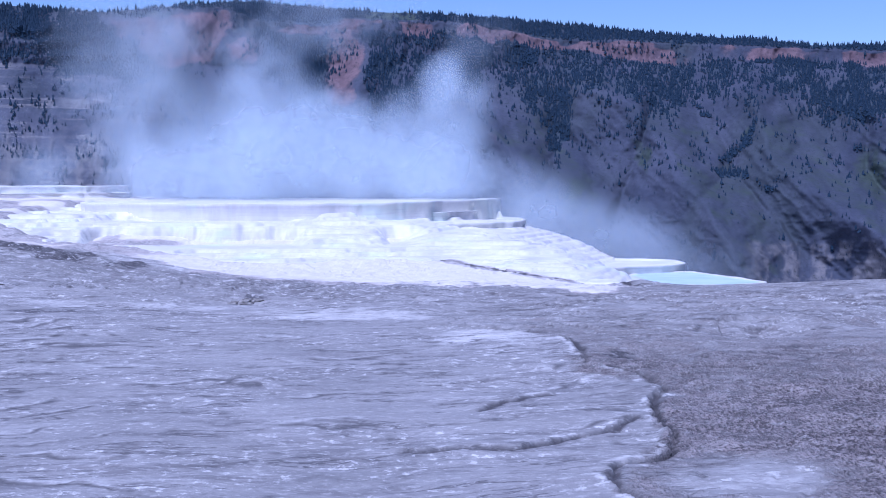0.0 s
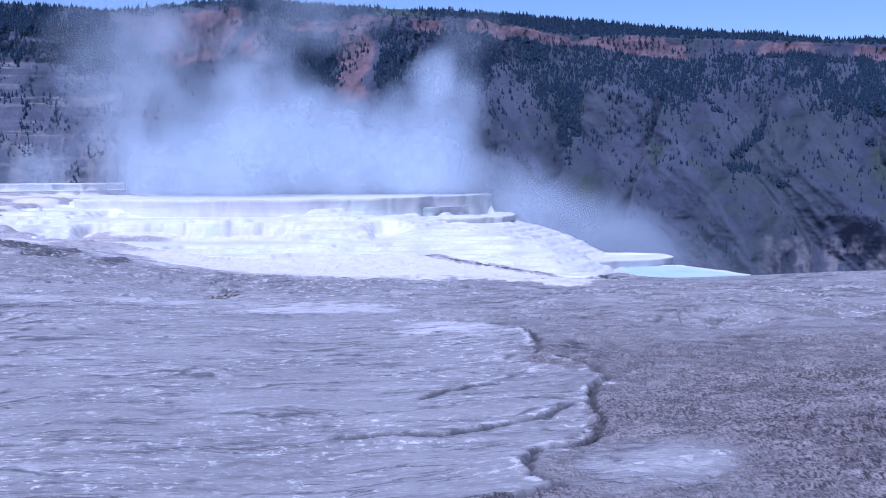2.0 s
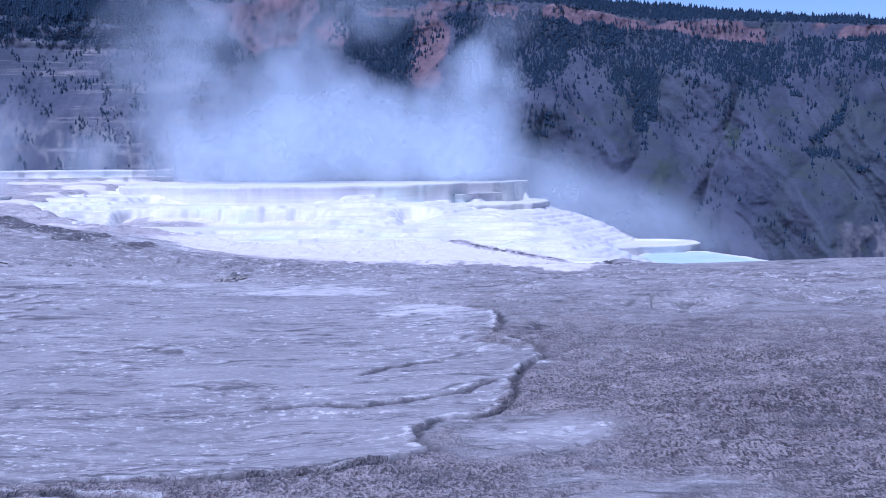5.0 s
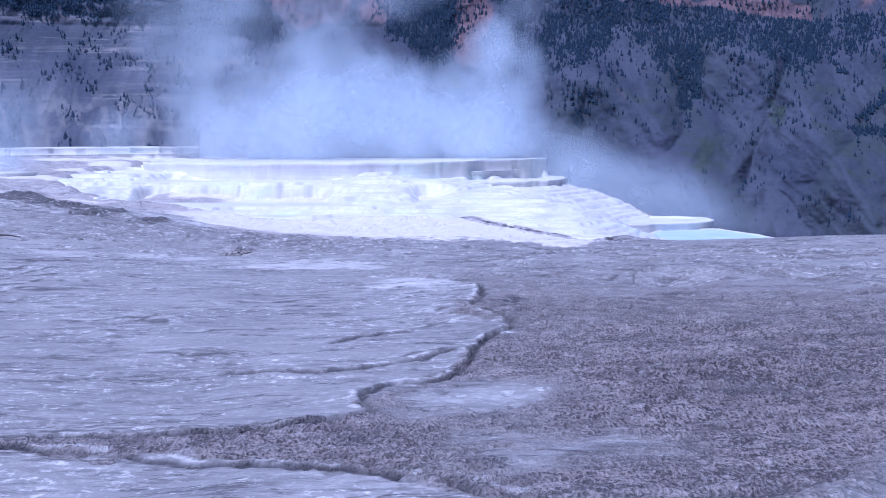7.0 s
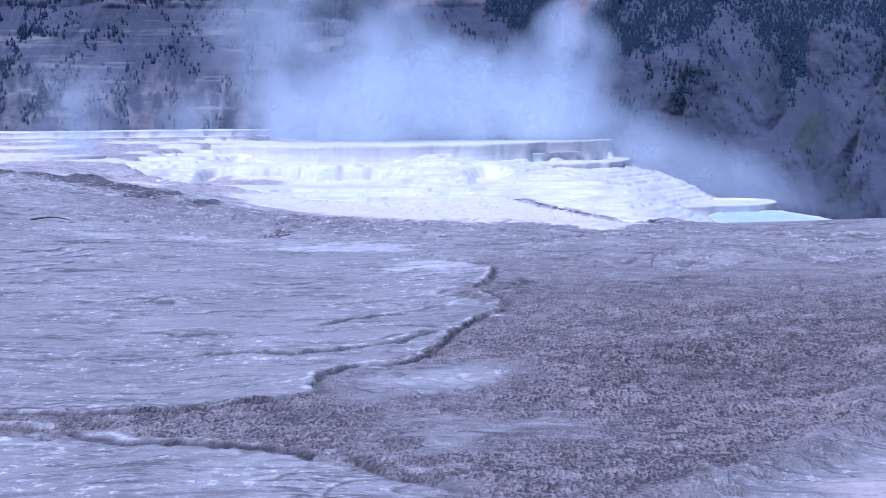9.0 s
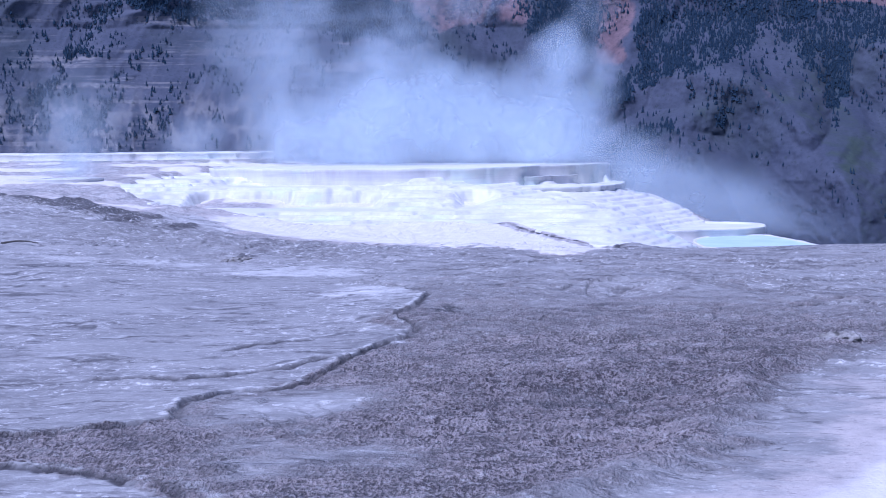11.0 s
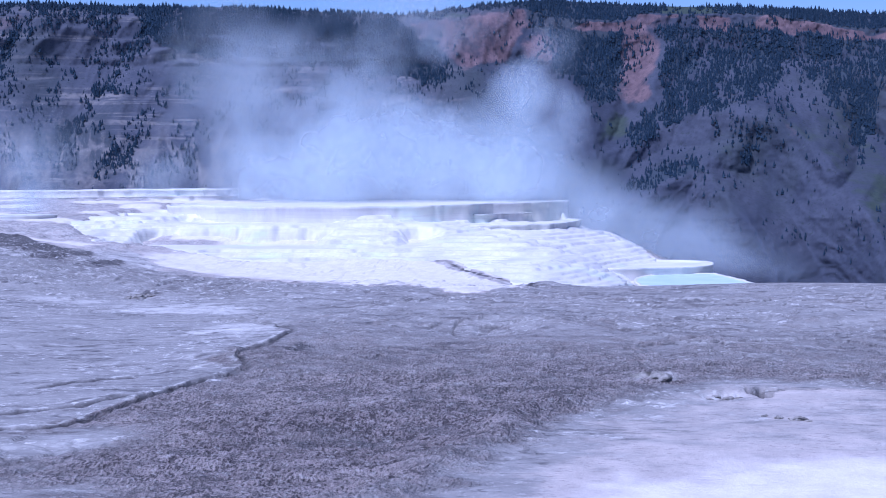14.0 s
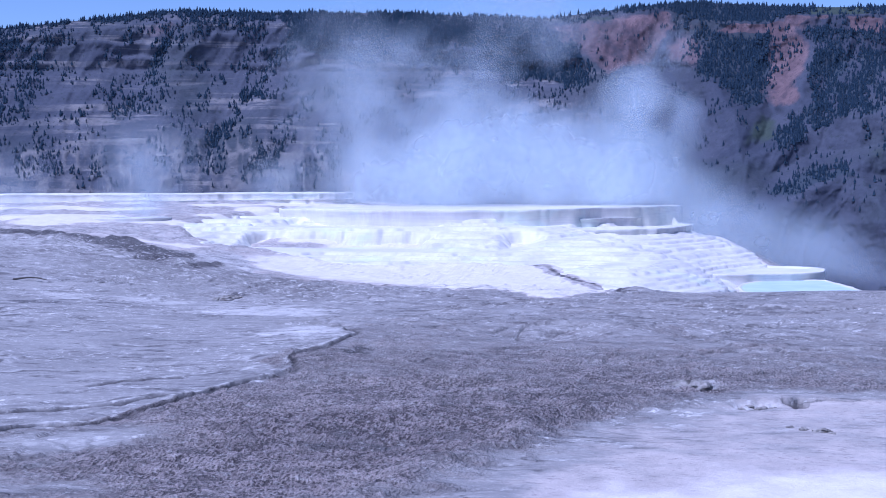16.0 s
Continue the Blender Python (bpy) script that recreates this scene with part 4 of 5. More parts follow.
GULLIES = [([(10.9, 0.05), (10.25, 0.0186), (9.8, -0.0055), (9.3, -0.03)], 34, 0.6), ([(15.0, 0.0357), (14.1, 0.0102), (12.8, -0.0116), (11.6, -0.0335)], 18, 0.8),
           ([(7.3, 0.085), (7.0, 0.047), (6.9, 0.0108), (6.3, -0.0093)], 40, 0.9), ([(19.3, 0.0367), (19.1, 0.0058), (20.2, -0.0136)], 30, 0.7),
           ([(-1.8, 0.0948), (-1.65, 0.0788), (-2.2, 0.063), (-2.4, 0.0431), (-2.9, 0.0272)], 22, 0.6),
           ([(-26.6, 0.098), (-27.3, 0.0821), (-28, 0.0623), (-28.4, 0.0504)], 26, 0.6), ([(-21.9, 0.1026), (-22.8, 0.0786), (-23.9, 0.0546), (-24.9, 0.0347), (-25, 0.0187)], 32, 0.6),
           ([(-22.4, 0.0265), (-23.3, 0.0065)], 24, 0.5)]
WOODS = [[(-5.4, 0.103), (-1.5, 0.102), (-1.74, 0.0828), (-2.6, 0.06), (-3.2, 0.05), (-4.2, 0.066), (-5.6, 0.0839)],
         [(-0.9, 0.104), (3.2, 0.104), (3.2, 0.058), (1.2, 0.0471), (-0.8, 0.033), (-2.7, 0.0192), (-2.3, 0.0311), (-0.8, 0.0587)],
         [(-22, 0.121), (-22, 0.1), (-19, 0.088), (-14, 0.08), (-10, 0.066), (-8.5, 0.0705), (-9.65, 0.083), (-10.6, 0.099), (-11.5, 0.1106), (-13.3, 0.117)],
         [(-38, 0.11), (-31.2, 0.112), (-31.8, 0.058), (-33.4, 0.04), (-38, 0.03)], [(-26.5, 0.122), (-23.5, 0.122), (-23.6, 0.108), (-26.3, 0.112)],
         [(5.6, 0.07), (6.1, 0.07), (6.5, 0.04), (6.2, 0.037)], [(6.5, 0.08), (8.0, 0.075), (7.4, 0.03), (7.0, 0.0054), (6.6, 0.03)],
         [(3.4, 0.033), (2.9, 0.031), (2.4, 0.006), (2.7, 0.005)], [(0.4, 0.015), (0.8, 0.006), (-1.6, -0.012), (-2.6, -0.008)],
         [(13.2, 0.006), (14.7, 0.004), (14.7, -0.001), (13.1, -0.002)], [(14.9, 0.036), (15.0, 0.028), (14.0, 0.008), (13.8, 0.011)], [(15.1, -0.004), (15.6, -0.006), (15.6, -0.0105), (15.1, -0.0095)]]
FOOT = -0.085
FLOW_AT, FLOW = [-40, -16, -9, -5, 0, 3, 6, 20], [-0.55, -0.55, -0.3, 0.0, -0.7, 0.1, 0.8, 0.8]


def level(line, a):
    return np.interp(a, [p[0] for p in line], [p[1] for p in line]) + (0.0022 if line is SKYLINE else 0.0)


def near_line(a, e, line, width):
    """1 on a line over the slope, falling to 0 at its width, and the side of the line."""
    d, side, _ = to_line(a, e * 57.3, [(p, q * 57.3) for p, q in line])
    return np.clip(1 - d / width, 0, 1), side, d


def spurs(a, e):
    """How far the spurs stand out towards the viewer, and how far a place lies on the shaded far side of one, which is
    tinted greener.
    """
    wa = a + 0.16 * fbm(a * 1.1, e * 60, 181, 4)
    push, shade_side = 0.0, 0.0
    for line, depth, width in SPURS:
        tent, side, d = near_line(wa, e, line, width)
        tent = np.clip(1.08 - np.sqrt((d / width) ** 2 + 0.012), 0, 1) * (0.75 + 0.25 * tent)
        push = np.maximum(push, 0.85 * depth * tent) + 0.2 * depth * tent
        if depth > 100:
            shade_side = np.maximum(shade_side, sstep(0.0, 0.12, d * side) * sstep(0.0, 0.3, tent))
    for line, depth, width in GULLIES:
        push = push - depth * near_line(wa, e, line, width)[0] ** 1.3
    return push, shade_side


def hill_surface(a, v):
    """The hillside at a bearing (degrees from north) and a share of its height."""
    top = level(SKYLINE, a)
    eps = FOOT + (top - FOOT) * v
    lip, foot = level(CLIFF_TOP, a), level(CLIFF_FOOT, a)
    east = sstep(-8, -6.5, a)
    rock = east * sstep(foot - 0.004, foot + 0.005, eps) * sstep(lip + 0.002, lip - 0.001, eps)
    climb = np.interp(eps, [FOOT, -0.03, 0.03, 0.08], [2050, 2170, 2390, 2570])
    r = climb + 900 * np.maximum(eps - 0.08, 0) + 3500 * np.maximum(eps - np.where(east > 0.5, lip, top - 0.008), 0)
    q = a + np.interp(a, FLOW_AT, FLOW) * eps * 57.3
    west = sstep(-8, -11, a)
    r = r - spurs(a, eps)[0] * (1 - 0.75 * east * sstep(foot - 0.03, foot, eps)) * (1 - 0.68 * west)
    r = r - (13 - 4 * west) * (ridged(q * 0.75 + 0.5 * fbm(a * 0.4, eps * 20, 91), eps * 9, 93, 3) - 0.4) * (1 - 0.6 * rock)
    r = r - 2.8 * ridged(q * 2.6 + 0.3 * fbm(a, eps * 50, 92), eps * 14, 94, 2) - 2.0 * fbm(a * 2.4, eps * 130, 95, 4)
    r = r - rock * (12 * ridged(a * 2.6 + 0.3 * fbm(a * 3, eps * 150, 98), eps * 25, 97, 3) + 5 * ridged(a * 7, eps * 60, 99, 2) - 9)
    # beds of rock that stand out of the western slope and at the foot of the eastern one
    s = eps * 95 + 0.5 * fbm(a * 0.35, eps * 12, 101, 3) - 0.02 * a
    bed = s - np.floor(s)
    hold = west * sstep(0.3, 0.6, vnoise(a * 0.5, np.floor(s) * 3.1, 103)) * sstep(0.112, 0.1, eps)
    low = west * sstep(0.045, 0.02, eps) + sstep(14.2, 15.2, a) * sstep(-0.042, -0.047, eps + 0.003 * fbm(a * 1.5, a * 0, 104))
    r = r + hold * 11 * (sstep(0.62, 1.0, bed) - bed) - low * 6 * ridged(a * 1.9, eps * 62, 96, 3)
    return r, eps


def hill_point(a, v):
    r, eps = hill_surface(a, v)
    t = np.radians(a)
    return np.stack([HEAD[0] + r * np.sin(t), HEAD[1] + r * np.cos(t), HEAD[2] + r * eps], -1)


def blob(a, e, ca, ce, ra, re, turn=0.0):
    return bell(a * 10, e * 570, ca * 10, ce * 570, ra * 10, re * 570, turn)


def wooded(a, e, outline, soft=0.25):
    return sstep(-soft, soft, in_poly(a, e * 57.3, [(p, q * 57.3) for p, q in outline]))


def hill_masks(a, v):
    _, e = hill_surface(a, v)
    wa, we = a + 0.35 * fbm(a * 0.9, e * 55, 101), e + 0.0035 * fbm(a * 1.1, e * 70, 103)
    edge = 0.0022 * fbm(a * 1.6, e * 40, 105, 4)
    lip, foot = level(CLIFF_TOP, a), level(CLIFF_FOOT, a)
    cliff = sstep(-7.4, -6.6, wa) * sstep(foot - 0.002, foot + 0.001, e + edge) * sstep(lip + 0.001, lip - 0.001, e + 0.6 * edge)
    cliff = cliff * (0.35 + 0.65 * sstep(0.34, 0.5, vnoise(wa * 0.8, we * 60, 107)))
    bald = [(-11.5, 0.1125), (-9, 0.1165), (-6.5, 0.12), (-6.4, 0.1), (-6.7, 0.085), (-8.6, 0.072), (-9.8, 0.088), (-10.7, 0.1)]
    chute = 0.85 * near_line(wa, we, [(-1.7, 0.1), (-1.75, 0.0948), (-1.65, 0.0788), (-2.1, 0.063)], 0.75)[0] ** 0.5
    red = np.maximum.reduce([cliff, 0.62 * wooded(wa, we, bald), chute, 0.8 * blob(wa, we, -5.7, 0.09, 0.8, 0.012), 0.7 * blob(wa, we, -27.2, 0.108, 1.2, 0.005),
                             0.4 * blob(wa, we, 4.2, 0.03, 1.4, 0.006, -40)])
    grass_and_shade = 0.75 * np.maximum.reduce([blob(wa, we, -2.9, 0.033, 0.8, 0.01, 25), 0.9 * blob(wa, we, 10.25, 0.016, 0.3, 0.014), 0.8 * blob(wa, we, 14.6, 0.028, 0.3, 0.01), 0.8 * blob(wa, we, 13.2, -0.008, 0.5, 0.006),
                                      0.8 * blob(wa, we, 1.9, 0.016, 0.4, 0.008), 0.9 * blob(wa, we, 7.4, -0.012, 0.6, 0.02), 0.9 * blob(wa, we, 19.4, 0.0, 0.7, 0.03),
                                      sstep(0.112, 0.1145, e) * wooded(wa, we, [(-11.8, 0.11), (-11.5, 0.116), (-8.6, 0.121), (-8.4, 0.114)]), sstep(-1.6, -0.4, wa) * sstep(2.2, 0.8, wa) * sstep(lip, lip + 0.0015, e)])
    # each big spur's shaded side, put into the colour as a green tint
    grass_and_shade = np.maximum(grass_and_shade, 0.4 * spurs(a, e)[1] * sstep(0.07, 0.03, e))
    west = sstep(-8, -11, a)
    band = west * (0.4 + 0.6 * sstep(0.3, 0.55, vnoise(a * 0.5, e * 30, 109)))
    crag = west * sstep(0.045, 0.02, e) * sstep(0.35, 0.65, ridged(a * 1.9, e * 62, 96, 3)) + sstep(14.2, 15.4, a) * sstep(-0.043, -0.047, we) * sstep(0.3, 0.6, ridged(a * 1.9, e * 62, 96, 3))
    return e, wa, we, red, grass_and_shade, band, crag


def tree_density(a, v):
    e, wa, we, red, grass_and_shade, band, crag = hill_masks(a, v)
    lip, foot, top = level(CLIFF_TOP, a), level(CLIFF_FOOT, a), level(SKYLINE, a)
    clumps = vnoise(a * 2.2, e * 130, 127)
    crest = np.where(a > -6.6, sstep(lip + 0.0004, lip + 0.002, e), sstep(top - 0.0045, top - 0.0015, e + 0.003 * fbm(a * 0.8, a * 0, 129)))
    crest = crest * (0.6 + 0.4 * sstep(0.3, 0.6, clumps)) * (1 - 0.9 * np.clip(grass_and_shade * 1.4, 0, 1))
    line = level(TREELINE, a)
    deep = np.clip((foot - we) / np.maximum(foot - line, 0.004), 0, 2)
    slope = sstep(2.0, 3.6, wa) * sstep(foot + 0.001, foot - 0.001, e) * sstep(1.15, 0.8, deep) * (0.35 + 0.85 * sstep(0.3 + 0.2 * deep, 0.5 + 0.25 * deep, clumps))
    slope = slope * (1 - 0.35 * sstep(11, 14, a))
    woods = 0.0
    for outline in WOODS:
        woods = np.maximum(woods, wooded(wa, we, outline, 0.16) * (0.3 if outline[0][0] < -24 else 1.0))
    woods = woods * (0.3 + 0.7 * sstep(0.28, 0.5, clumps))
    for line2, depth, width in GULLIES[-3:]:
        woods = np.maximum(woods, 0.5 * near_line(wa, we, line2, 0.4)[0])
    clear = np.clip(1.4 * red, 0, 0.95)
    sparse = (0.05 + 0.12 * sstep(-9, -12, a) * (0.3 + 0.7 * sstep(0.03, 0.01, e)) + 0.06 * sstep(0.02, 0.05, e)) * sstep(0.42, 0.62, vnoise(a * 1.7, e * 110, 117))
    return np.clip(np.maximum.reduce([crest, slope * (1 - clear), woods * (1 - 0.8 * clear)]) + sparse * (1 - 0.7 * clear), 0, 1)


def build_hill():
    angles = np.concatenate([np.arange(-75, -37, 0.8), np.arange(-37, 22, 0.065), np.arange(22, 70, 0.8)])
    shares = np.concatenate([[-0.6, -0.3, -0.12], np.linspace(0, 1, 270), [1.04]])
    a, v = np.meshgrid(angles, shares)
    p = hill_point(a, np.clip(v, 0, 1))
    p[:3, :, 2] -= np.array([140, 70, 25])[:, None]
    p[:3, :, 1] -= np.array([700, 320, 90])[:, None]
    p[-1, :, 1] += 500
    p[-1, :, 2] -= 20
    e, wa, we, red, grass_and_shade, band, crag = hill_masks(a, np.clip(v, 0, 1))
    me = mesh_from("hillside", p.reshape(-1, 3), grid_quads(len(shares), len(angles)))
    for name, val in (("red_rock", red), ("grass_and_shade", grass_and_shade), ("band", band), ("crag", crag), ("wood", tree_density(a, np.clip(v, 0, 1)))):
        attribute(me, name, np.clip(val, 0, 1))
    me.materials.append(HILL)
    tagged(new("backdrop_hillside", me), "long wooded hill with red cliffs and eroded slopes", "hill", kind="structure")


build_hill()


def tree_shape(rng, sides=5):
    """One conifer of unit height: a short trunk and three ragged skirts."""
    verts, tris = [], []
    for lo, hi, wide in ((0.05, 0.55, 0.26), (0.28, 0.8, 0.2), (0.55, 1.0, 0.12)):
        base = len(verts)
        turn = rng.uniform(0, 6.28)
        for k in range(sides):
            w = wide * rng.uniform(0.65, 1.2)
            verts.append((w * math.cos(turn + k * 6.283 / sides), w * math.sin(turn + k * 6.283 / sides), lo + rng.uniform(-0.04, 0.05)))
        verts.append((rng.uniform(-0.01, 0.01), rng.uniform(-0.01, 0.01), hi))
        tris += [(base + k, base + (k + 1) % sides, base + sides) for k in range(sides)]
    return np.array(verts), np.array(tris)


def build_forest(count=80000):
    rng = np.random.default_rng(5)
    a, v = rng.uniform(-36, 23, count * 2), rng.uniform(0.12, 1.0, count * 2)
    v[: count // 3] = 1 - rng.uniform(0, 0.09, count // 3)
    v[count // 3: count] = rng.uniform(0.45, 0.95, count - count // 3)
    ok = rng.uniform(0, 1, a.size) < tree_density(a, v)
    a, v = a[ok], v[ok]
    at = hill_point(a, v)
    shapes = [tree_shape(random.Random(k)) for k in range(12)]
    kinds = rng.integers(0, len(shapes), len(a))
    tall = (4.5 + 7 * rng.uniform(0, 1, len(a)) ** 1.5) * (0.8 + 0.3 * vnoise(a, v * 20, 121))
    allv, allf, base = [], [], 0
    for k, (sv, sf) in enumerate(shapes):
        mine = kinds == k
        n = int(mine.sum())
        p = sv[None] * np.stack([tall[mine] * rng.uniform(0.9, 1.4, n)] * 2 + [tall[mine]], -1)[:, None, :] + at[mine][:, None, :] - np.array([0, 0, 0.6])
        allv.append(p.reshape(-1, 3))
        allf.append((sf[None] + (np.arange(n) * len(sv))[:, None, None] + base).reshape(-1, 3))
        base += n * len(sv)
    me = mesh_from("forest", np.concatenate(allv), np.concatenate(allf), False)
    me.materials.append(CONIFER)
    tagged(new("forest", me), "dark green conifers scattered over the hillside", "forest", kind="stuff")


build_forest()


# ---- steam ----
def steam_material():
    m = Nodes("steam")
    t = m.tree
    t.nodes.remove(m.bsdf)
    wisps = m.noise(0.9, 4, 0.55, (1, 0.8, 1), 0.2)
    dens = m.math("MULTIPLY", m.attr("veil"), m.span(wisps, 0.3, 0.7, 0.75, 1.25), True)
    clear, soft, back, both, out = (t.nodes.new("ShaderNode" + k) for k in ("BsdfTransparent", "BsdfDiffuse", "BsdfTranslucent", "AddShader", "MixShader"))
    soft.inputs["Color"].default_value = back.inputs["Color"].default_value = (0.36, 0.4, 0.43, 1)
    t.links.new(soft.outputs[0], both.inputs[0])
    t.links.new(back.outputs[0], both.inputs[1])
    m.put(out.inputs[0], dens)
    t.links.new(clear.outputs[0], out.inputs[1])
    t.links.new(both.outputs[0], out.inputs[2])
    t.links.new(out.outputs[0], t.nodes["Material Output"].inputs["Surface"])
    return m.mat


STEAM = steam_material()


def cloud(x, y, z, seed=0, octaves=4, gain=0.5):
    """Layered noise in space, about -1 to 1."""
    total, amp, norm = 0.0, 1.0, 0.0
    for k in range(octaves):
        f = 2.1 ** k
        level_y = y * f + 3.7 * k
        iy = int(math.floor(level_y))
        u = level_y - iy
        u = u * u * (3 - 2 * u)
        n = vnoise(x * f, z * f, seed + 131 * k + iy) * (1 - u) + vnoise(x * f, z * f, seed + 131 * k + iy + 1) * u
        total, norm, amp = total + amp * (2 * n - 1), norm + amp, amp * gain
    return total / norm * 1.6


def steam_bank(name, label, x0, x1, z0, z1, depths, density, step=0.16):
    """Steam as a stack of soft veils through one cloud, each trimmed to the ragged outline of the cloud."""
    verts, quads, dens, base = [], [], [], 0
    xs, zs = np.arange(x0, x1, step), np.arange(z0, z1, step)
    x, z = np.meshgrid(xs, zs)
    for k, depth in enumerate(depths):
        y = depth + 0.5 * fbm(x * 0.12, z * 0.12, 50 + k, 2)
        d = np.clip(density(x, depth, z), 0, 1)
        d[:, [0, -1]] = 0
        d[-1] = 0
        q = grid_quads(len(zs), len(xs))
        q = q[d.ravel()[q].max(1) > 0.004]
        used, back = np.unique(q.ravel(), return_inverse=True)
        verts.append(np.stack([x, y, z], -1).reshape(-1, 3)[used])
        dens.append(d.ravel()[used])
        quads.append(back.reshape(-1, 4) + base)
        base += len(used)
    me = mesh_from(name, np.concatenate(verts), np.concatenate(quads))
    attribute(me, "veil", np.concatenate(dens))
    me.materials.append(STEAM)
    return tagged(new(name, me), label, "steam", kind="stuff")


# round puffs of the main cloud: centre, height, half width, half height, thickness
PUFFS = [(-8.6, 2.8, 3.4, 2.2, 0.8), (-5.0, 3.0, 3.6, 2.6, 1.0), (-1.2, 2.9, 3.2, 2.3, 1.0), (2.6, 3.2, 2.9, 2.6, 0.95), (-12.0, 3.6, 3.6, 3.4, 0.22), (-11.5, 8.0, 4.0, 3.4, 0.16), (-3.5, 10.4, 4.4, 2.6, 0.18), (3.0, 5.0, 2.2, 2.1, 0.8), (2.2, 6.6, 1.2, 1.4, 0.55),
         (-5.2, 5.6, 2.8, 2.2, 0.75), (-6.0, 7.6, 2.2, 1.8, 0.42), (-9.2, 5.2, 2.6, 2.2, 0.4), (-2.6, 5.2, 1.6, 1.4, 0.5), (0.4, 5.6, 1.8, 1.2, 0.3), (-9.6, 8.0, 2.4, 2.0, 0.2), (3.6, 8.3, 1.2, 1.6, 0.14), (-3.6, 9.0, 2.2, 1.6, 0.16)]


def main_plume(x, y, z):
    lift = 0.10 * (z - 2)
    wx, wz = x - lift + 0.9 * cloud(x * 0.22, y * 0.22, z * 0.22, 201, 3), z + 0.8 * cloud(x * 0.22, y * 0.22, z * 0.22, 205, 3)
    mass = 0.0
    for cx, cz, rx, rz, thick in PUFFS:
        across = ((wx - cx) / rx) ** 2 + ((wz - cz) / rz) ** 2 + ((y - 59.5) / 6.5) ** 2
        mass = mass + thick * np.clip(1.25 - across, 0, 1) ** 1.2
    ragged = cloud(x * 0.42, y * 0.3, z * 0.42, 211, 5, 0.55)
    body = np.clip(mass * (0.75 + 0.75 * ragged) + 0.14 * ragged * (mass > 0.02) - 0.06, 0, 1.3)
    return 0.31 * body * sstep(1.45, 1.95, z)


def side_drift(x, y, z):
    crest = np.interp(x, [3, 5, 9, 13, 16], [3.5, 2.7, 1.3, 0.0, -0.7]) + 0.7 * cloud(x * 0.3, y * 0.3, z * 0.3, 251, 3)
    floor = np.interp(x, [3, 6, 9, 14], [0.8, -0.2, -0.9, -1.6])
    ragged = cloud(x * 0.45, y * 0.35, z * 0.5, 261, 4)
    return (0.2 + 0.13 * ragged) * sstep(crest + 1.0, crest - 1.5, z) * sstep(floor - 0.2, floor + 0.5, z) * sstep(3.2, 5.8, x) * sstep(16, 8.5, x + 0.8 * ragged)


def small_plume(cx, lean, tall, strength, base=1.45):
    def f(x, y, z):
        h = np.maximum(z - base, 0)
        drift = 0.45 * cloud(x * 0.55, y * 0.5, z * 0.55, 271, 4)
        ragged = cloud(x * 0.9, y * 0.6, z * 0.8, 281, 4)
        return strength * (0.8 + 0.7 * ragged) * np.exp(-((x - cx - lean * h + drift) / (0.75 + 0.3 * h)) ** 2) * sstep(-0.1, 0.3, z - base) * sstep(tall, 0.4, h)
    return f


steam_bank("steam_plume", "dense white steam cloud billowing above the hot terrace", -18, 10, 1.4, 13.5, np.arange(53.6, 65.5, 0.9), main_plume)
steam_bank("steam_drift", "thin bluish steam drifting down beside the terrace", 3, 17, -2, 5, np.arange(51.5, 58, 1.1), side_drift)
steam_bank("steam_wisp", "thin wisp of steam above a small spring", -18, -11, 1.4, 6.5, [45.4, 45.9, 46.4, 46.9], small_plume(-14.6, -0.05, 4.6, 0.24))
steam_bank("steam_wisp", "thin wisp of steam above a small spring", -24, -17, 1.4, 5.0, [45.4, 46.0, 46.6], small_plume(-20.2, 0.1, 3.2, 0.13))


# ---- loose things on the crust ----
def rock_mesh(name, rng, sx, sy, sz, sharp=0.35):
    bm = bmesh.new()
    bmesh.ops.create_icosphere(bm, subdivisions=3, radius=1.0)
    off = Vector((rng.uniform(0, 50), rng.uniform(0, 50), rng.uniform(0, 50)))
    for v in bm.verts:
        n = noise.fractal(v.co * 1.3 + off, 0.6, 2.1, 4) * sharp + 0.12 * noise.cell(v.co * 2.0 + off)
        v.co = v.co * (1 + n)
        v.co = Vector((v.co.x * sx, v.co.y * sy, max(v.co.z, -0.4) * sz))
    me = bpy.data.meshes.new(name)
    bm.to_mesh(me)
    bm.free()
    me.materials.append(ROCK)
    return me


def ground_at(x, y):
    gx, gy = np.array([[x]], float), np.array([[y]], float)
    return float(ground_height(gx, gy, ground_fields(gx, gy))[0, 0])


def place_rock(x, y, sx, sy, sz, label, seed, name="rock", group=""):
    rng = random.Random(seed)
    ob = new(name, rock_mesh(name, rng, sx, sy, sz))
    ob.matrix_world = pose(x, y, ground_at(x, y) + 0.12 * sz, 0, 0, rng.uniform(0, 360))
    tagged(ob, label, "rock", group)


place_rock(9.42, 15.45, 0.2, 0.16, 0.09, "grey knobbly lump of travertine on the crust", 1)
place_rock(9.22, 15.55, 0.24, 0.13, 0.06, "grey knobbly lump of travertine on the crust", 2)
for k, (x, y, size) in enumerate([(10.75, 12.75, 0.045), (10.95, 12.6, 0.07), (10.6, 12.9, 0.035), (11.05, 12.5, 0.03)]):
    place_rock(x, y, size * 1.5, size, size * 0.5, "small pale flat stone beside the pit", 10 + k, "stone", "stones beside the pit")
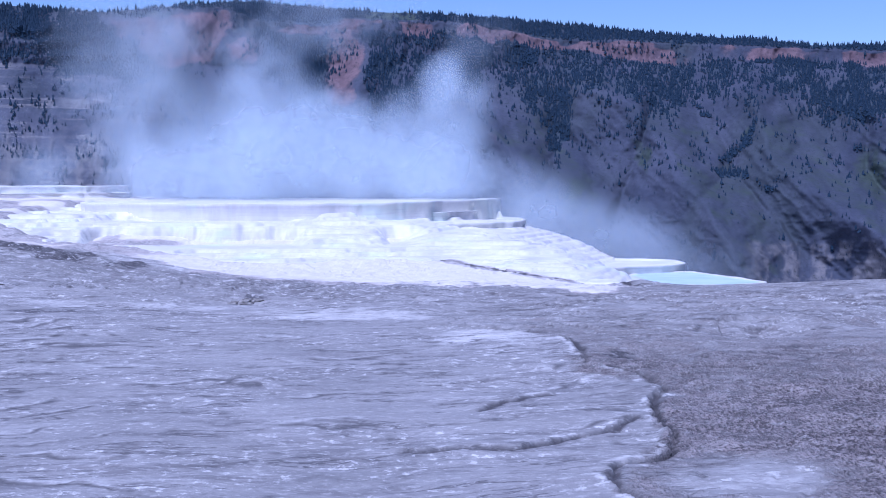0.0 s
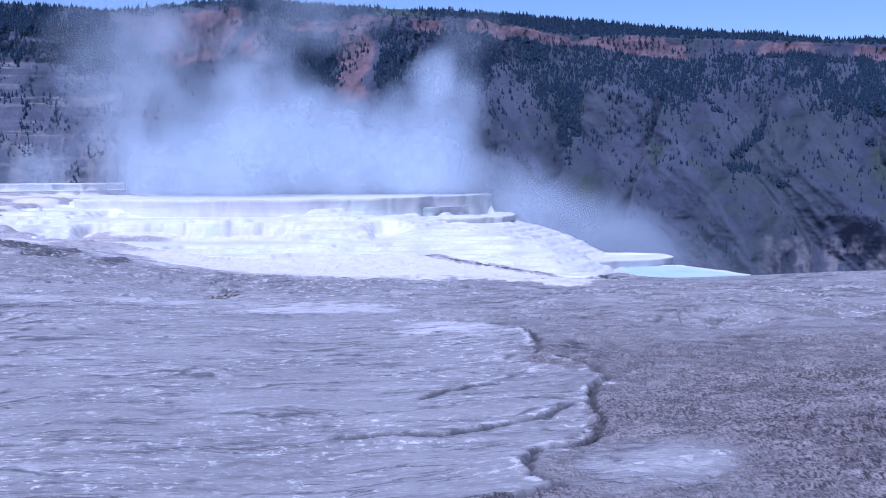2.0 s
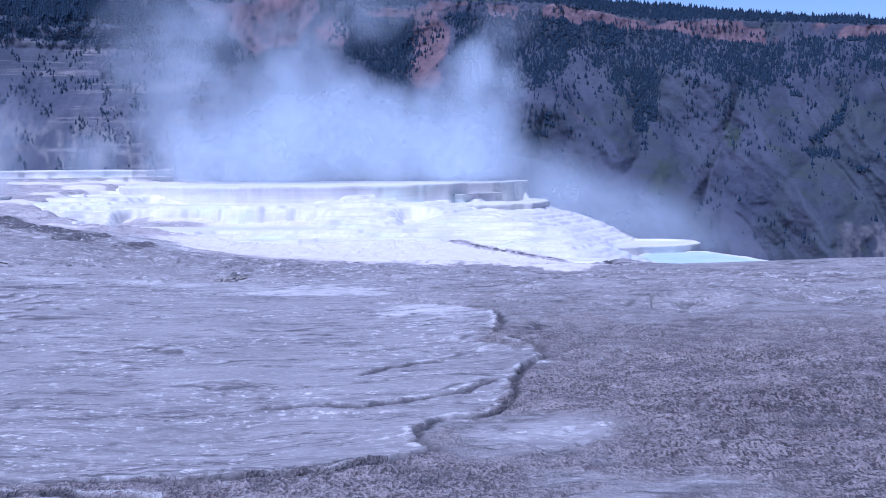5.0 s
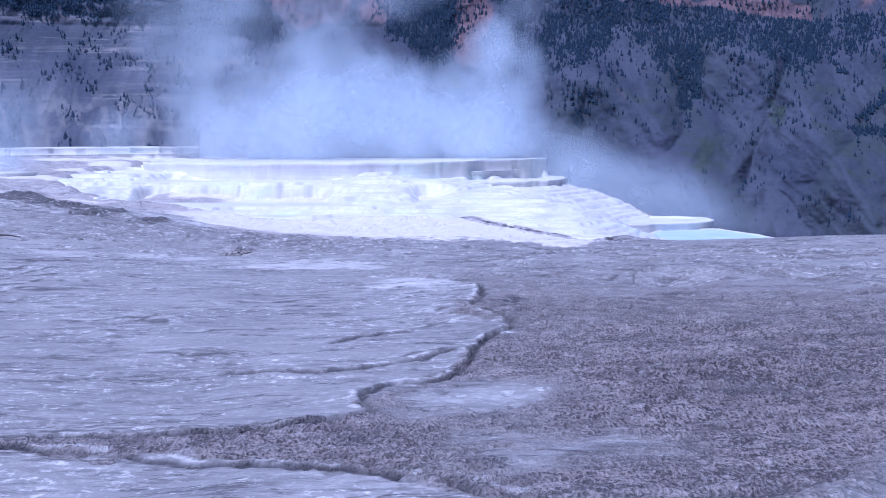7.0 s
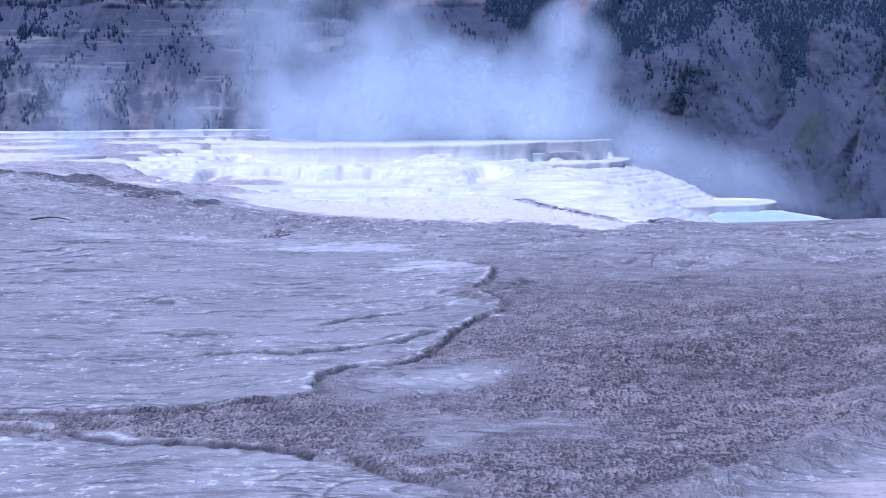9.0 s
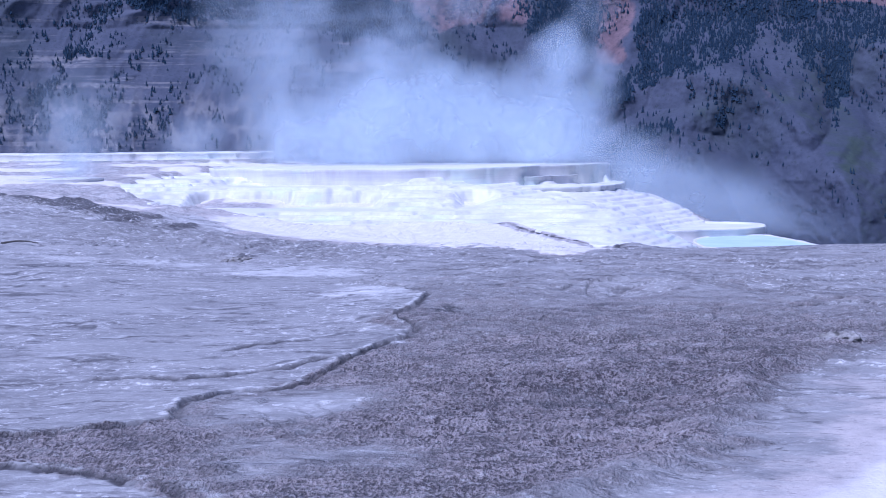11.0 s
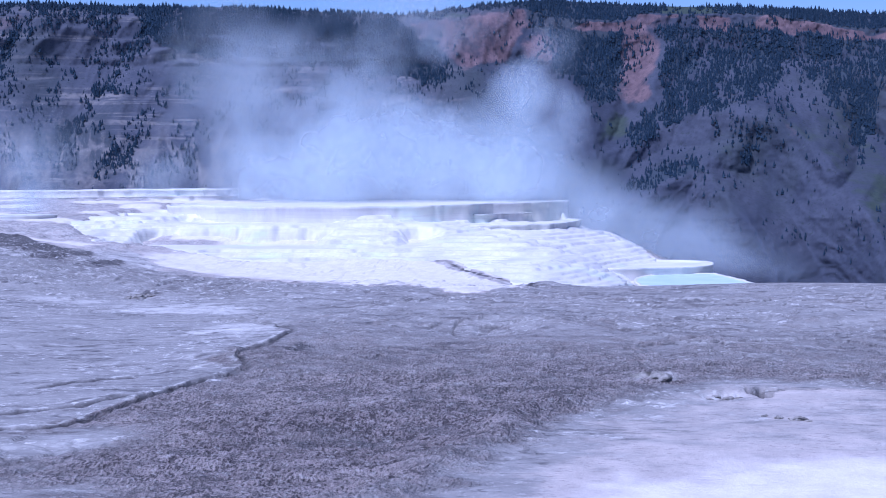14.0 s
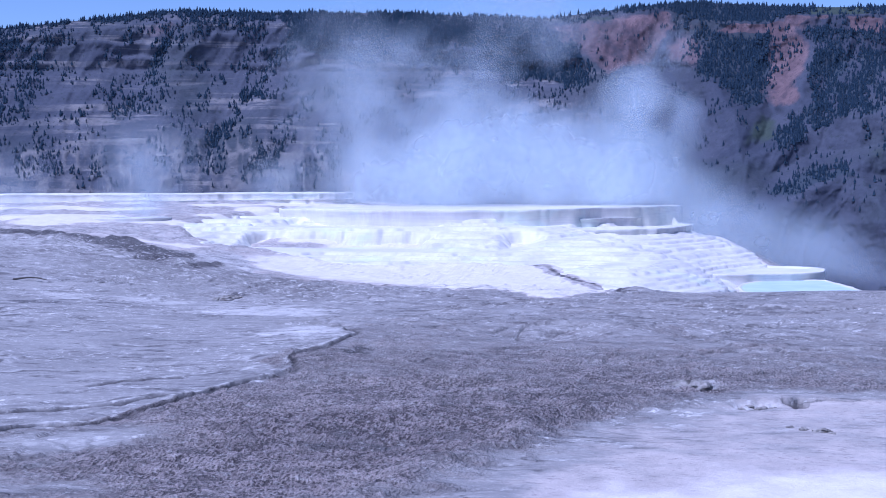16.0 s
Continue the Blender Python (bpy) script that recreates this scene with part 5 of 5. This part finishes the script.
for k, (x, y, size) in enumerate([(10.02, 14.0, 0.05), (10.14, 13.92, 0.06), (10.25, 14.15, 0.07), (10.38, 14.2, 0.06), (10.1, 14.2, 0.05), (10.33, 13.98, 0.045)]):
    place_rock(x, y, size * 1.2, size * 0.8, size * 0.6, "broken pale crust lump at the edge of the pit", 20 + k, "crust_lump", "broken crust round the pit")
for k, (x, y, size) in enumerate([(-2.55, 27.35, 0.2), (-2.8, 27.3, 0.14), (-2.35, 27.4, 0.1)]):
    place_rock(x, y, size * 1.3, size * 0.8, size * 0.5, "dark crusted rock beside a small hollow", 30 + k)


def build_stick(x, y, length, turn):
    """A weathered dead branch lying on the crust."""
    bm = bmesh.new()
    rng = random.Random(8)
    rings = []
    for k in range(9):
        t = k / 8
        r = 0.03 * (1 - 0.6 * t)
        c = Vector(((t - 0.5) * length, 0.05 * math.sin(4 * t) + rng.uniform(-0.015, 0.015), 0.04 + 0.05 * math.sin(3.1 * t)))
        rings.append([bm.verts.new(c + Vector((0, r * math.cos(a), r * math.sin(a)))) for a in (0, 1.05, 2.09, 3.14, 4.19, 5.24)])
    for a, b in zip(rings, rings[1:]):
        for i in range(6):
            bm.faces.new((a[i], a[(i + 1) % 6], b[(i + 1) % 6], b[i]))
    bm.faces.new(rings[0])
    bm.faces.new(rings[-1][::-1])
    me = bpy.data.meshes.new("dead_branch")
    bm.to_mesh(me)
    bm.free()
    m = Nodes("grey_driftwood")
    me.materials.append(m.finish(m.mix(m.noise(20, 4, 0.6, (0.2, 1, 1)), (0.05, 0.045, 0.042), (0.11, 0.1, 0.095)), 0.9))
    ob = new("dead_branch", me)
    ob.matrix_world = pose(x, y, ground_at(x, y), 0, 0, turn)
    tagged(ob, "dark weathered dead branch lying on the crust", "branch")


build_stick(-7.85, 27.4, 0.9, 4)


# ---- lone conifers ----
def conifer(seed, tall):
    rng = random.Random(seed)
    root = new("conifer")
    bm = bmesh.new()
    bmesh.ops.create_cone(bm, cap_ends=True, segments=6, radius1=0.022 * tall, radius2=0.006 * tall, depth=0.7 * tall, matrix=Matrix.Translation((0, 0, 0.33 * tall)))
    me = bpy.data.meshes.new("trunk")
    bm.to_mesh(me)
    bm.free()
    part("trunk", me, BARK, root)
    verts, tris = [], []
    layers = 6
    for q in range(layers):
        lo, wide = 0.1 + 0.14 * q, 0.2 * (1 - q / (layers + 0.6))
        base = len(verts)
        for k in range(7):
            w = wide * rng.uniform(0.55, 1.25)
            ang = k * 0.8976 + rng.uniform(-0.3, 0.3)
            verts.append((w * tall * math.cos(ang), w * tall * math.sin(ang), tall * (lo + rng.uniform(-0.04, 0.03))))
        verts.append((0, 0, tall * min(1.0, lo + 0.26)))
        tris += [(base + k, base + (k + 1) % 7, base + 7) for k in range(7)]
    part("crown", mesh_from("crown", verts, tris, False), CONIFER, root)
    return tagged(root, "dark green conifer standing alone on the slope", "tree", "lone conifers on the slope")


def bark_material():
    m = Nodes("conifer_bark")
    return m.finish(m.mix(m.noise(2.0, 4), (0.04, 0.034, 0.03), (0.09, 0.075, 0.065)), 0.95)


BARK = bark_material()


def build_lone_trees(count=170):
    rng = np.random.default_rng(77)
    kinds = [conifer(200 + k, 7.5) for k in range(6)]
    a, v = rng.uniform(-34, 20, 4000), rng.uniform(0.2, 0.8, 4000)
    d = tree_density(a, v)
    keep = np.flatnonzero((d < 0.5) & (d > 0.02))[: count]
    at = hill_point(a[keep], v[keep])
    for k, p in enumerate(at):
        m = Matrix.Translation((p[0], p[1], p[2] - 0.8)) @ Matrix.Rotation(rng.uniform(0, 6.28), 4, "Z")
        if k < len(kinds):
            kinds[k].matrix_basis = m
        else:
            copy_thing(kinds[k % len(kinds)], m)


build_lone_trees()
